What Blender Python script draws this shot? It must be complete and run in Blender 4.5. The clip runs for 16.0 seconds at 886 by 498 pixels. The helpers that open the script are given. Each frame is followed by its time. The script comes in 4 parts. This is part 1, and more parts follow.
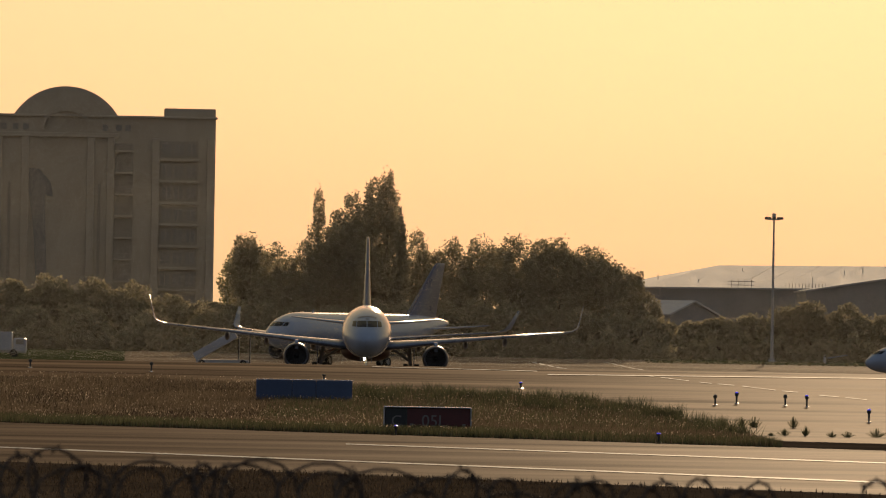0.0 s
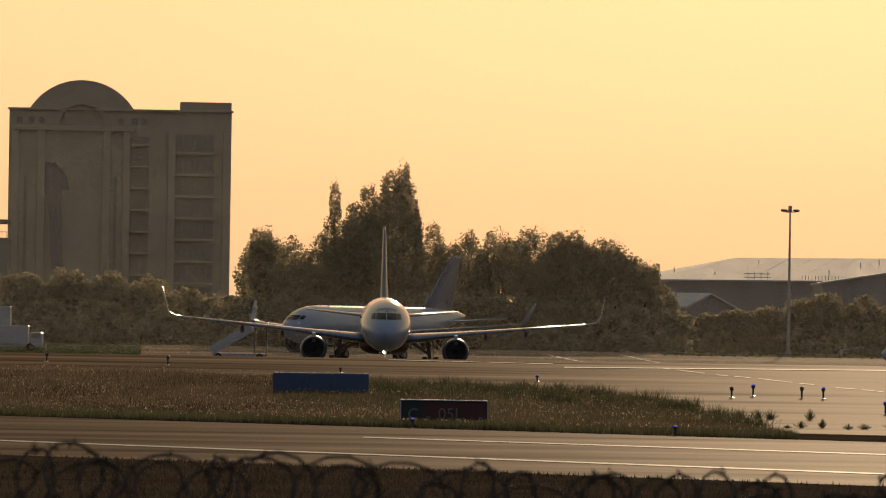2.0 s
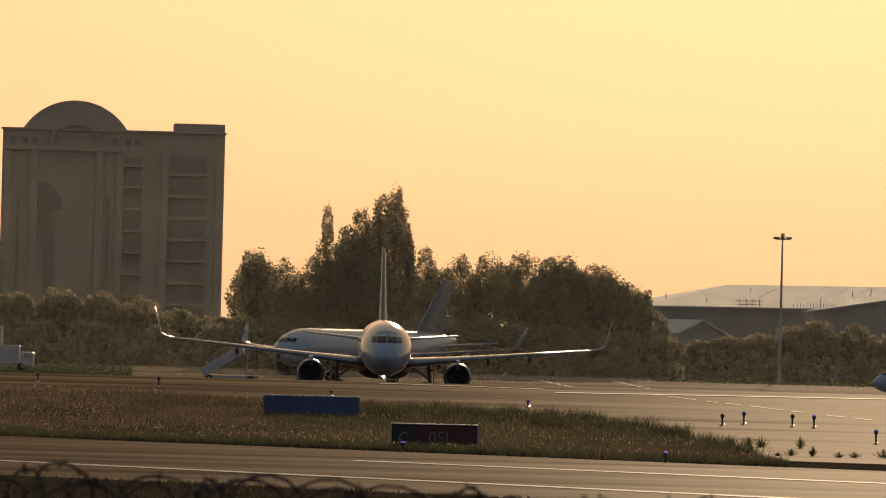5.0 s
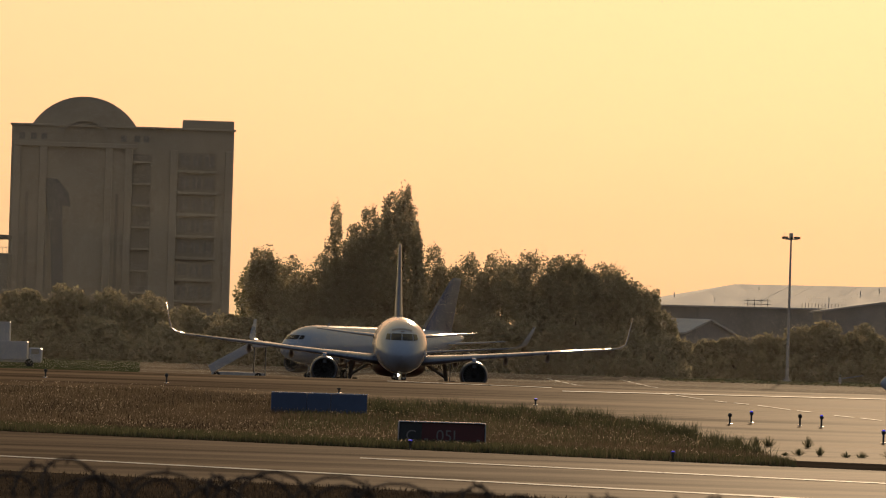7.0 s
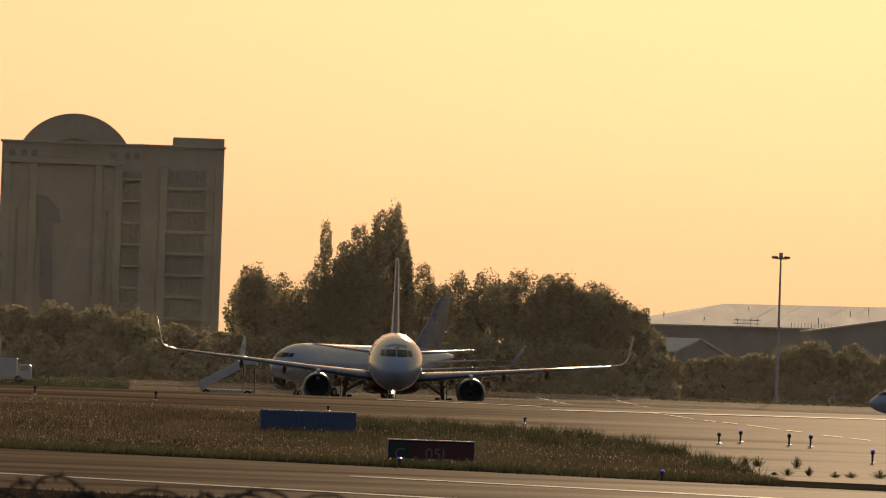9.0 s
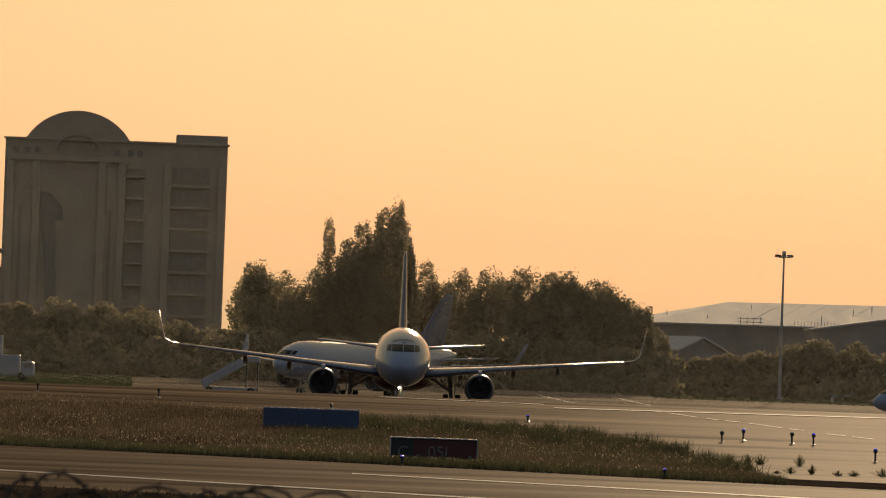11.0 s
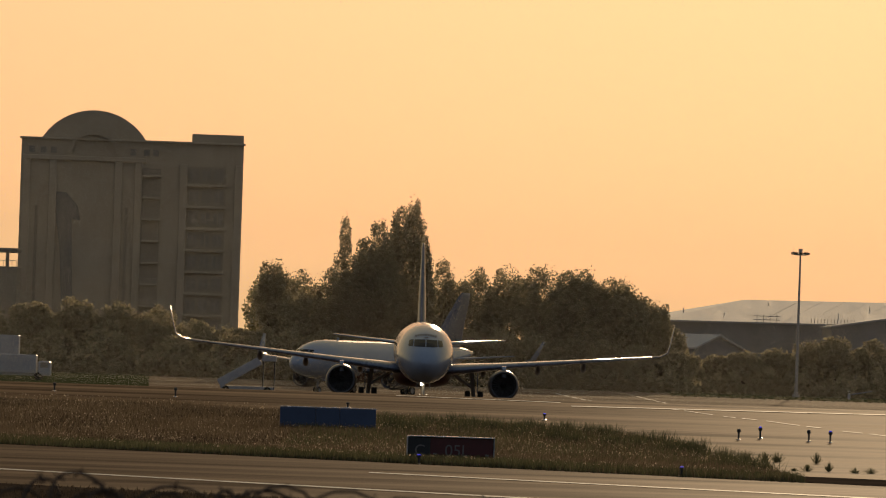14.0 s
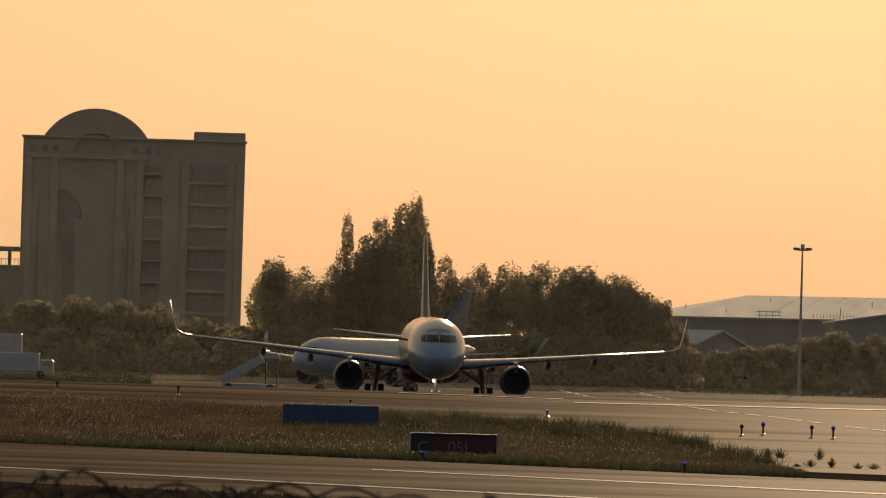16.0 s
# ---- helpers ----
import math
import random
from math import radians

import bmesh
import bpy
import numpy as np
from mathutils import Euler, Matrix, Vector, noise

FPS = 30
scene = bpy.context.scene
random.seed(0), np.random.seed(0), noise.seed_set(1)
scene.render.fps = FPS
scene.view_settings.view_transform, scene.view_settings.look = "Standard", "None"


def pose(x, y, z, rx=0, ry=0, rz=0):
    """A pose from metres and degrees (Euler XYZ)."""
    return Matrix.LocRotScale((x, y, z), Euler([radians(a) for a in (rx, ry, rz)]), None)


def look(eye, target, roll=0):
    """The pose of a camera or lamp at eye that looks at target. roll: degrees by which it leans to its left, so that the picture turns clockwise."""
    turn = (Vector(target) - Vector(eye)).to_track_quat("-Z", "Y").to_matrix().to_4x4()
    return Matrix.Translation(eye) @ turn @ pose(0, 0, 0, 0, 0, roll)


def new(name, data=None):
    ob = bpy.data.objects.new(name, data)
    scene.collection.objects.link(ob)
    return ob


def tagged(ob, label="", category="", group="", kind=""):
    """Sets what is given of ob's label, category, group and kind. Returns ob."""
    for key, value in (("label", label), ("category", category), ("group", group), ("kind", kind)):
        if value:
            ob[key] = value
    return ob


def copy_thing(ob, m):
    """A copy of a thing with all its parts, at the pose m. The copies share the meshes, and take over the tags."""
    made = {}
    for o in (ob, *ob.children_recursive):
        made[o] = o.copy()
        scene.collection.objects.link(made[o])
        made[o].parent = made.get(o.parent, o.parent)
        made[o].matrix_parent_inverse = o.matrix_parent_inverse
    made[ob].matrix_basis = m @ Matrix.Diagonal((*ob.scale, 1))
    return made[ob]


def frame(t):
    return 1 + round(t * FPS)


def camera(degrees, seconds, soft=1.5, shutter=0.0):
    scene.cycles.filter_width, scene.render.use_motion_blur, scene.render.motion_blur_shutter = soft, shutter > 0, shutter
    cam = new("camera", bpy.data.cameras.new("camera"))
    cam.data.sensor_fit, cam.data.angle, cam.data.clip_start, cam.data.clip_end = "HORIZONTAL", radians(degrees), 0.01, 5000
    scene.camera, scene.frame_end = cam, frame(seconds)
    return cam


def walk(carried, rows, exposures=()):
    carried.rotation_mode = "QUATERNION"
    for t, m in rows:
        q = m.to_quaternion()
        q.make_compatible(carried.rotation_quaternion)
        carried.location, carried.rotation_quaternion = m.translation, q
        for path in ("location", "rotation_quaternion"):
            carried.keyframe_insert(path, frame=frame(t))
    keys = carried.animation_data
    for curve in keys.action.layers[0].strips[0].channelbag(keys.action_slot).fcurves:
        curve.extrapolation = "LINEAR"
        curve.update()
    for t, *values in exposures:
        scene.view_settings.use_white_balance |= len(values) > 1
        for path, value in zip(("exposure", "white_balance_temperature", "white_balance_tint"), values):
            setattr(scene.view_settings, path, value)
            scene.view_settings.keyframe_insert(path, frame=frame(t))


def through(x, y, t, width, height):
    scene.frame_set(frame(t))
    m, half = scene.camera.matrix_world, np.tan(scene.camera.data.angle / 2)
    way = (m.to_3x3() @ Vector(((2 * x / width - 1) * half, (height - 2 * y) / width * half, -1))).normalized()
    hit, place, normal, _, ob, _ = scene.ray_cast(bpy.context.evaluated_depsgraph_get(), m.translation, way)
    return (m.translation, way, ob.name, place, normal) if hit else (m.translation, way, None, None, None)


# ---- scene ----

EYE = (0.0, 0.0, 4.3)
cam = camera(8.412, 16.0, soft=1.1)
cam.data.dof.use_dof, cam.data.dof.focus_distance, cam.data.dof.aperture_fstop = True, 430.0, 8.5


def aim(pan, tilt, roll):
    """The camera's pose from degrees to the left, upwards and of lean."""
    return pose(*EYE, 90 + tilt, 0, pan) @ pose(0, 0, 0, 0, 0, roll)


# seconds, pan to the right, tilt, lean
AIMS = [(0.0, 0.0, 0.7202, 1.0), (0.5, -0.0325, 0.7444, 0.974), (1.0, -0.0946, 0.6929, 0.906),
        (1.5, -0.1526, 0.6598, 0.88), (2.0, -0.1525, 0.6514, 0.879), (2.5, -0.1283, 0.7251, 1.233),
        (3.0, -0.1105, 0.8454, 1.343), (3.5, -0.089, 0.9258, 1.363), (4.0, -0.1037, 0.8993, 1.319),
        (6.5, -0.0929, 0.8704, 1.751), (7.0, -0.1627, 0.8605, 1.749), (7.5, -0.1758, 0.8587, 1.807),
        (8.0, -0.1554, 0.8792, 1.816), (8.5, -0.1528, 0.9616, 1.944), (9.0, -0.0715, 1.0375, 1.971),
        (11.5, -0.1237, 1.0131, 2.118), (12.0, -0.1362, 1.054, 2.145), (12.5, -0.181, 1.0353, 2.026),
        (13.0, -0.2069, 0.9335, 1.865), (13.5, -0.2104, 0.9062, 1.854), (14.0, -0.2556, 0.997, 1.913),
        (14.5, -0.2773, 1.0947, 1.903), (15.0, -0.2891, 1.1037, 1.897), (15.5, -0.2836, 1.0563, 1.794),
        (16.0, -0.2749, 0.9663, 1.689)]
walk(cam, [(t, aim(-p, e, r)) for t, p, e, r in AIMS],
     exposures=[(0, 0.0, 6480, 9.5), (9.0, 0.0, 6480, 9.5), (11.5, -0.24, 6460, 7), (16, -0.24, 6460, 7)])

# ---- world and sun ----
SUN_UP, SUN_RIGHT = 12.0, 4.5
world = bpy.data.worlds.new("evening_sky")
scene.world = world
world.use_nodes = True
wn = world.node_tree
sky = wn.nodes.new("ShaderNodeTexSky")
sky.sky_type, sky.sun_disc = "NISHITA", False
sky.sun_elevation, sky.sun_rotation = radians(SUN_UP), radians(SUN_RIGHT)
sky.air_density, sky.dust_density, sky.ozone_density = 0.7, 3.0, 1.0
warm = wn.nodes.new("ShaderNodeMix")
warm.data_type, warm.blend_type = "RGBA", "MULTIPLY"
warm.inputs[0].default_value = 1.0
haze = wn.nodes.new("ShaderNodeMix")
haze.data_type, haze.blend_type = "RGBA", "ADD"
haze.inputs[0].default_value = 1.0
# the hazy evening sky is warm round the sun and turns cool and dimmer opposite to it
where, axes, ahead = wn.nodes.new("ShaderNodeTexCoord"), wn.nodes.new("ShaderNodeSeparateXYZ"), wn.nodes.new("ShaderNodeMapRange")
ahead.interpolation_type = "SMOOTHSTEP"
ahead.inputs[1].default_value, ahead.inputs[2].default_value = 0.0, 0.92
wn.links.new(where.outputs["Generated"], axes.inputs[0])
wn.links.new(axes.outputs[1], ahead.inputs[0])
for target, cool, sunny in ((warm, (0.11, 0.13, 0.17, 1), (0.36, 0.165, 0.125, 1)), (haze, (5.5, 6.2, 7.3, 1), (16.2, 13.4, 6.9, 1))):
    turn = wn.nodes.new("ShaderNodeMix")
    turn.data_type = "RGBA"
    turn.inputs[6].default_value, turn.inputs[7].default_value = cool, sunny
    wn.links.new(ahead.outputs[0], turn.inputs[0])
    wn.links.new(turn.outputs[2], target.inputs[7])
wn.links.new(sky.outputs[0], warm.inputs[6])
wn.links.new(warm.outputs[2], haze.inputs[6])
wn.links.new(haze.outputs[2], wn.nodes["Background"].inputs[0])
wn.nodes["Background"].inputs[1].default_value = 0.035

sun = new("sun", bpy.data.lights.new("sun", "SUN"))
sun.data.energy, sun.data.angle, sun.data.color = 2.9, radians(0.6), (1.0, 0.70, 0.42)
sun.matrix_world = look((500 * math.sin(radians(SUN_RIGHT)), 500, 500 * math.tan(radians(SUN_UP))), (0, 0, 0))


# ---- materials ----
def material(name, dark, light, rough=0.7, scale=4.0, stretch=(1, 1, 1), bump=0.0, metal=0.0, random=0.0, spec=0.5,
             fine=8.0, rough_light=None, gloss=None, span=(0.45, 1.0)):
    """Two colours mixed by coarse and fine noise in object space, with roughness variation and relief."""
    m = bpy.data.materials.new(name)
    m.use_nodes = True
    n, link = m.node_tree.nodes, m.node_tree.links.new
    b = n["Principled BSDF"]
    co, mp = n.new("ShaderNodeTexCoord"), n.new("ShaderNodeMapping")
    mp.inputs["Scale"].default_value = stretch
    link(co.outputs["Object"], mp.inputs[0])
    big, small = n.new("ShaderNodeTexNoise"), n.new("ShaderNodeTexNoise")
    for node, s, d in ((big, scale, 4), (small, scale * fine, 3)):
        node.inputs["Scale"].default_value, node.inputs["Detail"].default_value = s, d
        link(mp.outputs[0], node.inputs["Vector"])
    add = n.new("ShaderNodeMath")
    add.operation = "MULTIPLY_ADD"
    link(small.outputs[0], add.inputs[0])
    add.inputs[1].default_value = 0.45
    link(big.outputs[0], add.inputs[2])
    ramp = n.new("ShaderNodeMapRange")
    ramp.inputs[1].default_value, ramp.inputs[2].default_value = span
    link(add.outputs[0], ramp.inputs[0])
    mix = n.new("ShaderNodeMix")
    mix.data_type = "RGBA"
    mix.inputs[6].default_value, mix.inputs[7].default_value = (*dark, 1), (*light, 1)
    link(ramp.outputs[0], mix.inputs[0])
    colour = mix.outputs[2]
    if random:
        geo, hsv = n.new("ShaderNodeNewGeometry"), n.new("ShaderNodeHueSaturation")
        rr = n.new("ShaderNodeMapRange")
        rr.inputs[3].default_value, rr.inputs[4].default_value = 1 - random, 1 + random
        link(geo.outputs["Random Per Island"], rr.inputs[0])
        link(rr.outputs[0], hsv.inputs["Value"])
        link(colour, hsv.inputs["Color"])
        colour = hsv.outputs[0]
    link(colour, b.inputs["Base Color"])
    b.inputs["Metallic"].default_value = metal
    b.inputs["Specular IOR Level"].default_value = spec
    rg = n.new("ShaderNodeMapRange")
    rg.inputs[3].default_value, rg.inputs[4].default_value = rough, rough + 0.12 if rough_light is None else rough_light
    link(ramp.outputs[0], rg.inputs[0])
    link(rg.outputs[0], b.inputs["Roughness"])
    if bump:
        bp = n.new("ShaderNodeBump")
        bp.inputs["Strength"].default_value, bp.inputs["Distance"].default_value = bump, 0.05
        link(small.outputs[0], bp.inputs["Height"])
        link(bp.outputs[0], b.inputs["Normal"])
    if gloss is not None:
        # a matt surface on which only the lighter streaks shine
        matt, mx, gl = n.new("ShaderNodeBsdfDiffuse"), n.new("ShaderNodeMixShader"), n.new("ShaderNodeMapRange")
        link(colour, matt.inputs[0])
        # the evening glare's warmth is put into the specular tint
        b.inputs["Specular Tint"].default_value = (1.0, 0.80, 0.58, 1)
        gl.inputs[3].default_value, gl.inputs[4].default_value = gloss
        link(ramp.outputs[0], gl.inputs[0])
        link(gl.outputs[0], mx.inputs[0])
        link(matt.outputs[0], mx.inputs[1])
        link(b.outputs[0], mx.inputs[2])
        link(mx.outputs[0], n["Material Output"].inputs[0])
    return m


def leafy(name, dark, light, through=0.35, random=0.35, gain_by=2.2):
    """Leaves and blades: diffuse with light coming through them."""
    m = material(name, dark, light, 0.6, 0.35, random=random, spec=0.05)
    n, link = m.node_tree.nodes, m.node_tree.links.new
    b = n["Principled BSDF"]
    tr, mx = n.new("ShaderNodeBsdfTranslucent"), n.new("ShaderNodeMixShader")
    gain = n.new("ShaderNodeHueSaturation")
    gain.inputs["Value"].default_value = gain_by
    link(b.inputs["Base Color"].links[0].from_socket, gain.inputs["Color"])
    link(gain.outputs[0], tr.inputs[0])
    mx.inputs[0].default_value = through
    link(b.outputs[0], mx.inputs[1])
    link(tr.outputs[0], mx.inputs[2])
    link(mx.outputs[0], n["Material Output"].inputs[0])
    return m


def glow(name, colour, power):
    m = material(name, colour, colour, 0.3)
    b = m.node_tree.nodes["Principled BSDF"]
    b.inputs["Emission Color"].default_value = (*colour, 1)
    b.inputs["Emission Strength"].default_value = power
    return m


M_ASPHALT = material("asphalt_apron", (0.045, 0.029, 0.018), (0.165, 0.106, 0.060), 0.46, 0.06, (0.16, 2.4, 1), 0.7, spec=0.4, fine=12, gloss=(0.024, 0.086), span=(0.54, 0.88))
M_TAXIWAY = material("taxiway_asphalt", (0.042, 0.031, 0.022), (0.130, 0.084, 0.051), 0.50, 0.09, (0.12, 1.8, 1), 0.3, spec=0.4, fine=18, gloss=(0.025, 0.14), span=(0.50, 0.95))
M_SOIL = material("dry_soil", (0.032, 0.024, 0.018), (0.075, 0.056, 0.040), 0.9, 0.25, bump=0.6, spec=0.1, gloss=(0.0, 0.0))
M_LAWN = material("mown_lawn", (0.035, 0.042, 0.020), (0.075, 0.080, 0.040), 0.9, 0.3, bump=0.5, spec=0.1, gloss=(0.0, 0.0))
M_GLINT = leafy("pale_glint_specks", (0.15, 0.12, 0.085), (0.34, 0.28, 0.21), 0.4, 0.6)
M_PAINT = material("white_line_and_glint_paint", (0.30, 0.29, 0.26), (0.55, 0.52, 0.47), 0.5, 1.2, bump=0.1, gloss=(0.14, 0.32))
M_DRY = leafy("dry_grass", (0.056, 0.044, 0.030), (0.135, 0.106, 0.072), 0.25, 0.5)
M_GREEN = leafy("green_weeds", (0.038, 0.041, 0.023), (0.085, 0.086, 0.048), 0.25, 0.4)
# leaf colours raised and evened out, with extra translucency, to imitate haze
M_LEAF = leafy("haze_lifted_foliage", (0.105, 0.094, 0.060), (0.140, 0.125, 0.080), 0.55, 0.10, 2.8)
M_LEAF_PALE = leafy("pale_foliage", (0.10, 0.10, 0.045), (0.19, 0.17, 0.08), 0.45)
M_BARK = material("bark", (0.05, 0.04, 0.03), (0.12, 0.095, 0.07), 0.9, 1.5, (1, 1, 0.3), 0.5)
# both aircraft paints carry the cool shade of the front in their colour
M_SHADED_WHITE = material("shaded_white_aircraft_paint", (0.20, 0.245, 0.32), (0.235, 0.285, 0.365), 0.14, 0.5, bump=0.01, spec=0.7)
M_SHADED_GREY = material("shaded_grey_aircraft_paint", (0.10, 0.122, 0.17), (0.135, 0.16, 0.215), 0.22, 0.6, bump=0.01)
M_RED = material("dark_red_fairing_paint", (0.055, 0.016, 0.014), (0.075, 0.022, 0.018), 0.35, 0.6)
M_NACELLE = material("dark_nacelle_paint", (0.045, 0.047, 0.055), (0.07, 0.072, 0.08), 0.35, 0.8)
M_FIN = material("dark_fin_paint", (0.05, 0.055, 0.09), (0.075, 0.08, 0.12), 0.25, 0.5)
M_METAL = material("polished_metal", (0.55, 0.55, 0.56), (0.7, 0.7, 0.7), 0.18, 2.0, metal=1.0)
M_STEEL = material("painted_steel", (0.22, 0.22, 0.22), (0.34, 0.33, 0.32), 0.5, 1.5, bump=0.05)
M_DARK = material("dark_engine_liner", (0.028, 0.027, 0.026), (0.045, 0.043, 0.041), 0.5, 3.0)
M_FAN = material("fan_blades", (0.05, 0.048, 0.045), (0.09, 0.086, 0.08), 0.5, 2.0)
M_RUBBER = material("tyre_rubber", (0.012, 0.012, 0.012), (0.03, 0.029, 0.028), 0.8, 5.0, bump=0.1)
M_GLASS = material("cockpit_glass", (0.008, 0.009, 0.011), (0.014, 0.015, 0.017), 0.10, 2.0, spec=0.2)
M_MARK = material("dark_lettering", (0.03, 0.03, 0.04), (0.05, 0.05, 0.06), 0.4, 2.0)
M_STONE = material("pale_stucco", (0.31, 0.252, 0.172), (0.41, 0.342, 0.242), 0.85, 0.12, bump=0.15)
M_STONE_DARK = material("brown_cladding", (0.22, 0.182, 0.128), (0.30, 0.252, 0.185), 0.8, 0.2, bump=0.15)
M_MURAL = material("dark_mural", (0.16, 0.142, 0.115), (0.23, 0.205, 0.17), 0.8, 0.2, bump=0.15)
M_WINDOW = material("window_glass", (0.19, 0.165, 0.125), (0.24, 0.21, 0.165), 0.35, 0.4)
M_ROOF = material("sheet_metal_roof", (0.30, 0.30, 0.30), (0.46, 0.45, 0.43), 0.8, 0.15, (2.5, 0.3, 1), 0.1, spec=0.2)
M_WALL = material("hangar_wall_sheet", (0.16, 0.155, 0.15), (0.24, 0.23, 0.22), 0.7, 0.2, (1, 1, 0.4), 0.1)
M_BLUE = material("blue_painted_board", (0.030, 0.048, 0.098), (0.043, 0.068, 0.130), 0.5, 0.8, bump=0.08)
M_SIGN = material("dark_red_sign_face", (0.055, 0.008, 0.008), (0.085, 0.013, 0.012), 0.5, 1.0)
M_BLACK = material("black_sign_face", (0.012, 0.012, 0.012), (0.022, 0.021, 0.02), 0.45, 1.0)
M_LETTER = material("dull_sign_lettering", (0.11, 0.095, 0.09), (0.155, 0.138, 0.13), 0.5, 2.0)
M_LAMP_BODY = material("dark_lamp_body", (0.02, 0.02, 0.02), (0.045, 0.043, 0.04), 0.5, 6.0)
M_BLUE_GLOW = glow("blue_taxiway_glow", (0.07, 0.07, 0.85), 0.4)
M_NOSE_GLOW = glow("landing_light_glow", (1.0, 0.80, 0.50), 25.0)
M_DIM_GLOW = glow("small_lamp_glow", (1.0, 0.80, 0.55), 1.5)
M_VERGE = leafy("dull_verge_grass", (0.024, 0.019, 0.014), (0.06, 0.047, 0.034), 0.2, 0.5)
# concrete colour raised to hold the far apron's haze and glint
M_HAZED_CONCRETE = material("hazed_concrete_apron", (0.12, 0.090, 0.061), (0.23, 0.172, 0.117), 0.5, 0.05, (0.2, 1.2, 1), 0.4, spec=0.3, fine=14, gloss=(0.01, 0.06), span=(0.5, 0.9))
M_WEED = leafy("pale_green_weed", (0.06, 0.060, 0.032), (0.11, 0.105, 0.06), 0.35, 0.4)
M_LIP = material("brushed_intake_lip", (0.10, 0.10, 0.105), (0.16, 0.16, 0.165), 0.4, 2.0, metal=0.8)
M_WIRE = material("rusty_wire", (0.02, 0.014, 0.011), (0.05, 0.034, 0.024), 0.85, 8.0)
M_VAN = material("white_vehicle_paint", (0.26, 0.27, 0.29), (0.36, 0.37, 0.39), 0.35, 0.7)


# ---- mesh helpers ----
def part(name, bm, mat, parent=None, label="", smooth=False, loc=None):
    me = bpy.data.meshes.new(name)
    bm.to_mesh(me)
    bm.free()
    if smooth:
        for p in me.polygons:
            p.use_smooth = True
    me.materials.append(mat)
    ob = new(name, me)
    ob.parent = parent
    if loc is not None:
        ob.location = loc
    return tagged(ob, label)


def sheet(name, verts, faces, mat, smooth=False, parent=None):
    me = bpy.data.meshes.new(name)
    me.from_pydata(verts, [], faces)
    me.update()
    if smooth:
        for p in me.polygons:
            p.use_smooth = True
    me.materials.append(mat)
    ob = new(name, me)
    ob.parent = parent
    return ob


def thing(name, x, y, z, turn=0, label="", category="", group="", kind=""):
    ob = new(name)
    ob.empty_display_size = 0.2
    ob.matrix_basis = pose(x, y, z, 0, 0, turn)
    return tagged(ob, label, category, group, kind)


def box(c, s, bevel=0.0, bm=None, m=None):
    """A bevelled box of size s round c."""
    bm = bm or bmesh.new()
    made = bmesh.ops.create_cube(bm, size=1.0)["verts"]
    for v in made:
        v.co = Vector((v.co.x * s[0] + c[0], v.co.y * s[1] + c[1], v.co.z * s[2] + c[2]))
        if m:
            v.co = m @ v.co
    if bevel:
        bmesh.ops.bevel(bm, geom=list({e for v in made for e in v.link_edges}), offset=bevel, segments=1, affect="EDGES")
    return bm


def loft(rings, closed=True, caps=True, bm=None):
    """Quads from ring to ring of points."""
    bm = bm or bmesh.new()
    vs = [[bm.verts.new(p) for p in ring] for ring in rings]
    k = len(rings[0])
    for a, b in zip(vs, vs[1:]):
        for i in range(k if closed else k - 1):
            j = (i + 1) % k
            bm.faces.new((a[i], a[j], b[j], b[i]))
    if caps and closed:
        bm.faces.new(vs[0][::-1])
        bm.faces.new(vs[-1])
    return bm


def tube(p, q, r0, r1=None, seg=8, bm=None):
    p, q = Vector(p), Vector(q)
    turn = (q - p).to_track_quat("Z", "Y")
    r1 = r0 if r1 is None else r1
    ring = lambda c, r: [c + turn @ Vector((r * math.cos(6.28319 * i / seg), r * math.sin(6.28319 * i / seg), 0)) for i in range(seg)]
    return loft([ring(p, r0), ring(q, r1)], bm=bm)


def lathe(profile, seg=24, axis="y", caps=False, bm=None):
    """A turned body round the y (or z or x) axis from (along, radius) pairs."""
    rings = []
    for a, r in profile:
        ring = []
        for i in range(seg):
            c, s = r * math.cos(6.28319 * i / seg), r * math.sin(6.28319 * i / seg)
            ring.append({"y": (c, a, s), "z": (c, s, a), "x": (a, c, s)}[axis])
        rings.append(ring)
    return loft(rings, caps=caps, bm=bm)


# ---- the ground ----
PROFILE_Y = [-400, 150, 262, 300, 335, 352, 375, 405, 485, 600, 700, 760, 9000]
PROFILE_Z = [0, 0, 0, 0.62, 1.47, 1.92, 1.66, 0.75, -0.1, -0.75, -0.3, 0.2, 0.2]


def height(y):
    """The height of the ground, which rises to a low crest and dips to the apron behind it."""
    return sum(np.interp(np.asarray(y, float) + k, PROFILE_Y, PROFILE_Z) for k in (-12, -6, 0, 6, 12)) / 5


def ground_patch(name, near, far, x0, x1, mat, lift, nx=40, ny=24, label="", category="", spread=0.0):
    """A surface on the ground from the line near(x) to the line far(x)."""
    verts, faces = [], []
    for i in range(nx + 1):
        x = x0 + (x1 - x0) * i / nx
        for j in range(ny + 1):
            y = near(x) + (far(x) - near(x)) * j / ny
            verts.append((x * (1 + spread * j / ny), y, float(height(y)) + lift))
    for i in range(nx):
        for j in range(ny):
            a = i * (ny + 1) + j
            faces.append((a, a + ny + 1, a + ny + 2, a + 1))
    return tagged(sheet(name, verts, faces, mat, True), label, category, kind="structure")


ys = [-300, -50, 60, 120] + list(range(150, 800, 6)) + [900, 1200, 1800, 2600, 4000, 6000]
xs = [-4000, -1500, -500, -200, -100, -50, -25, 0, 25, 50, 100, 200, 500, 1500, 4000]
gv = [(x, y, float(height(y))) for x in xs for y in ys]
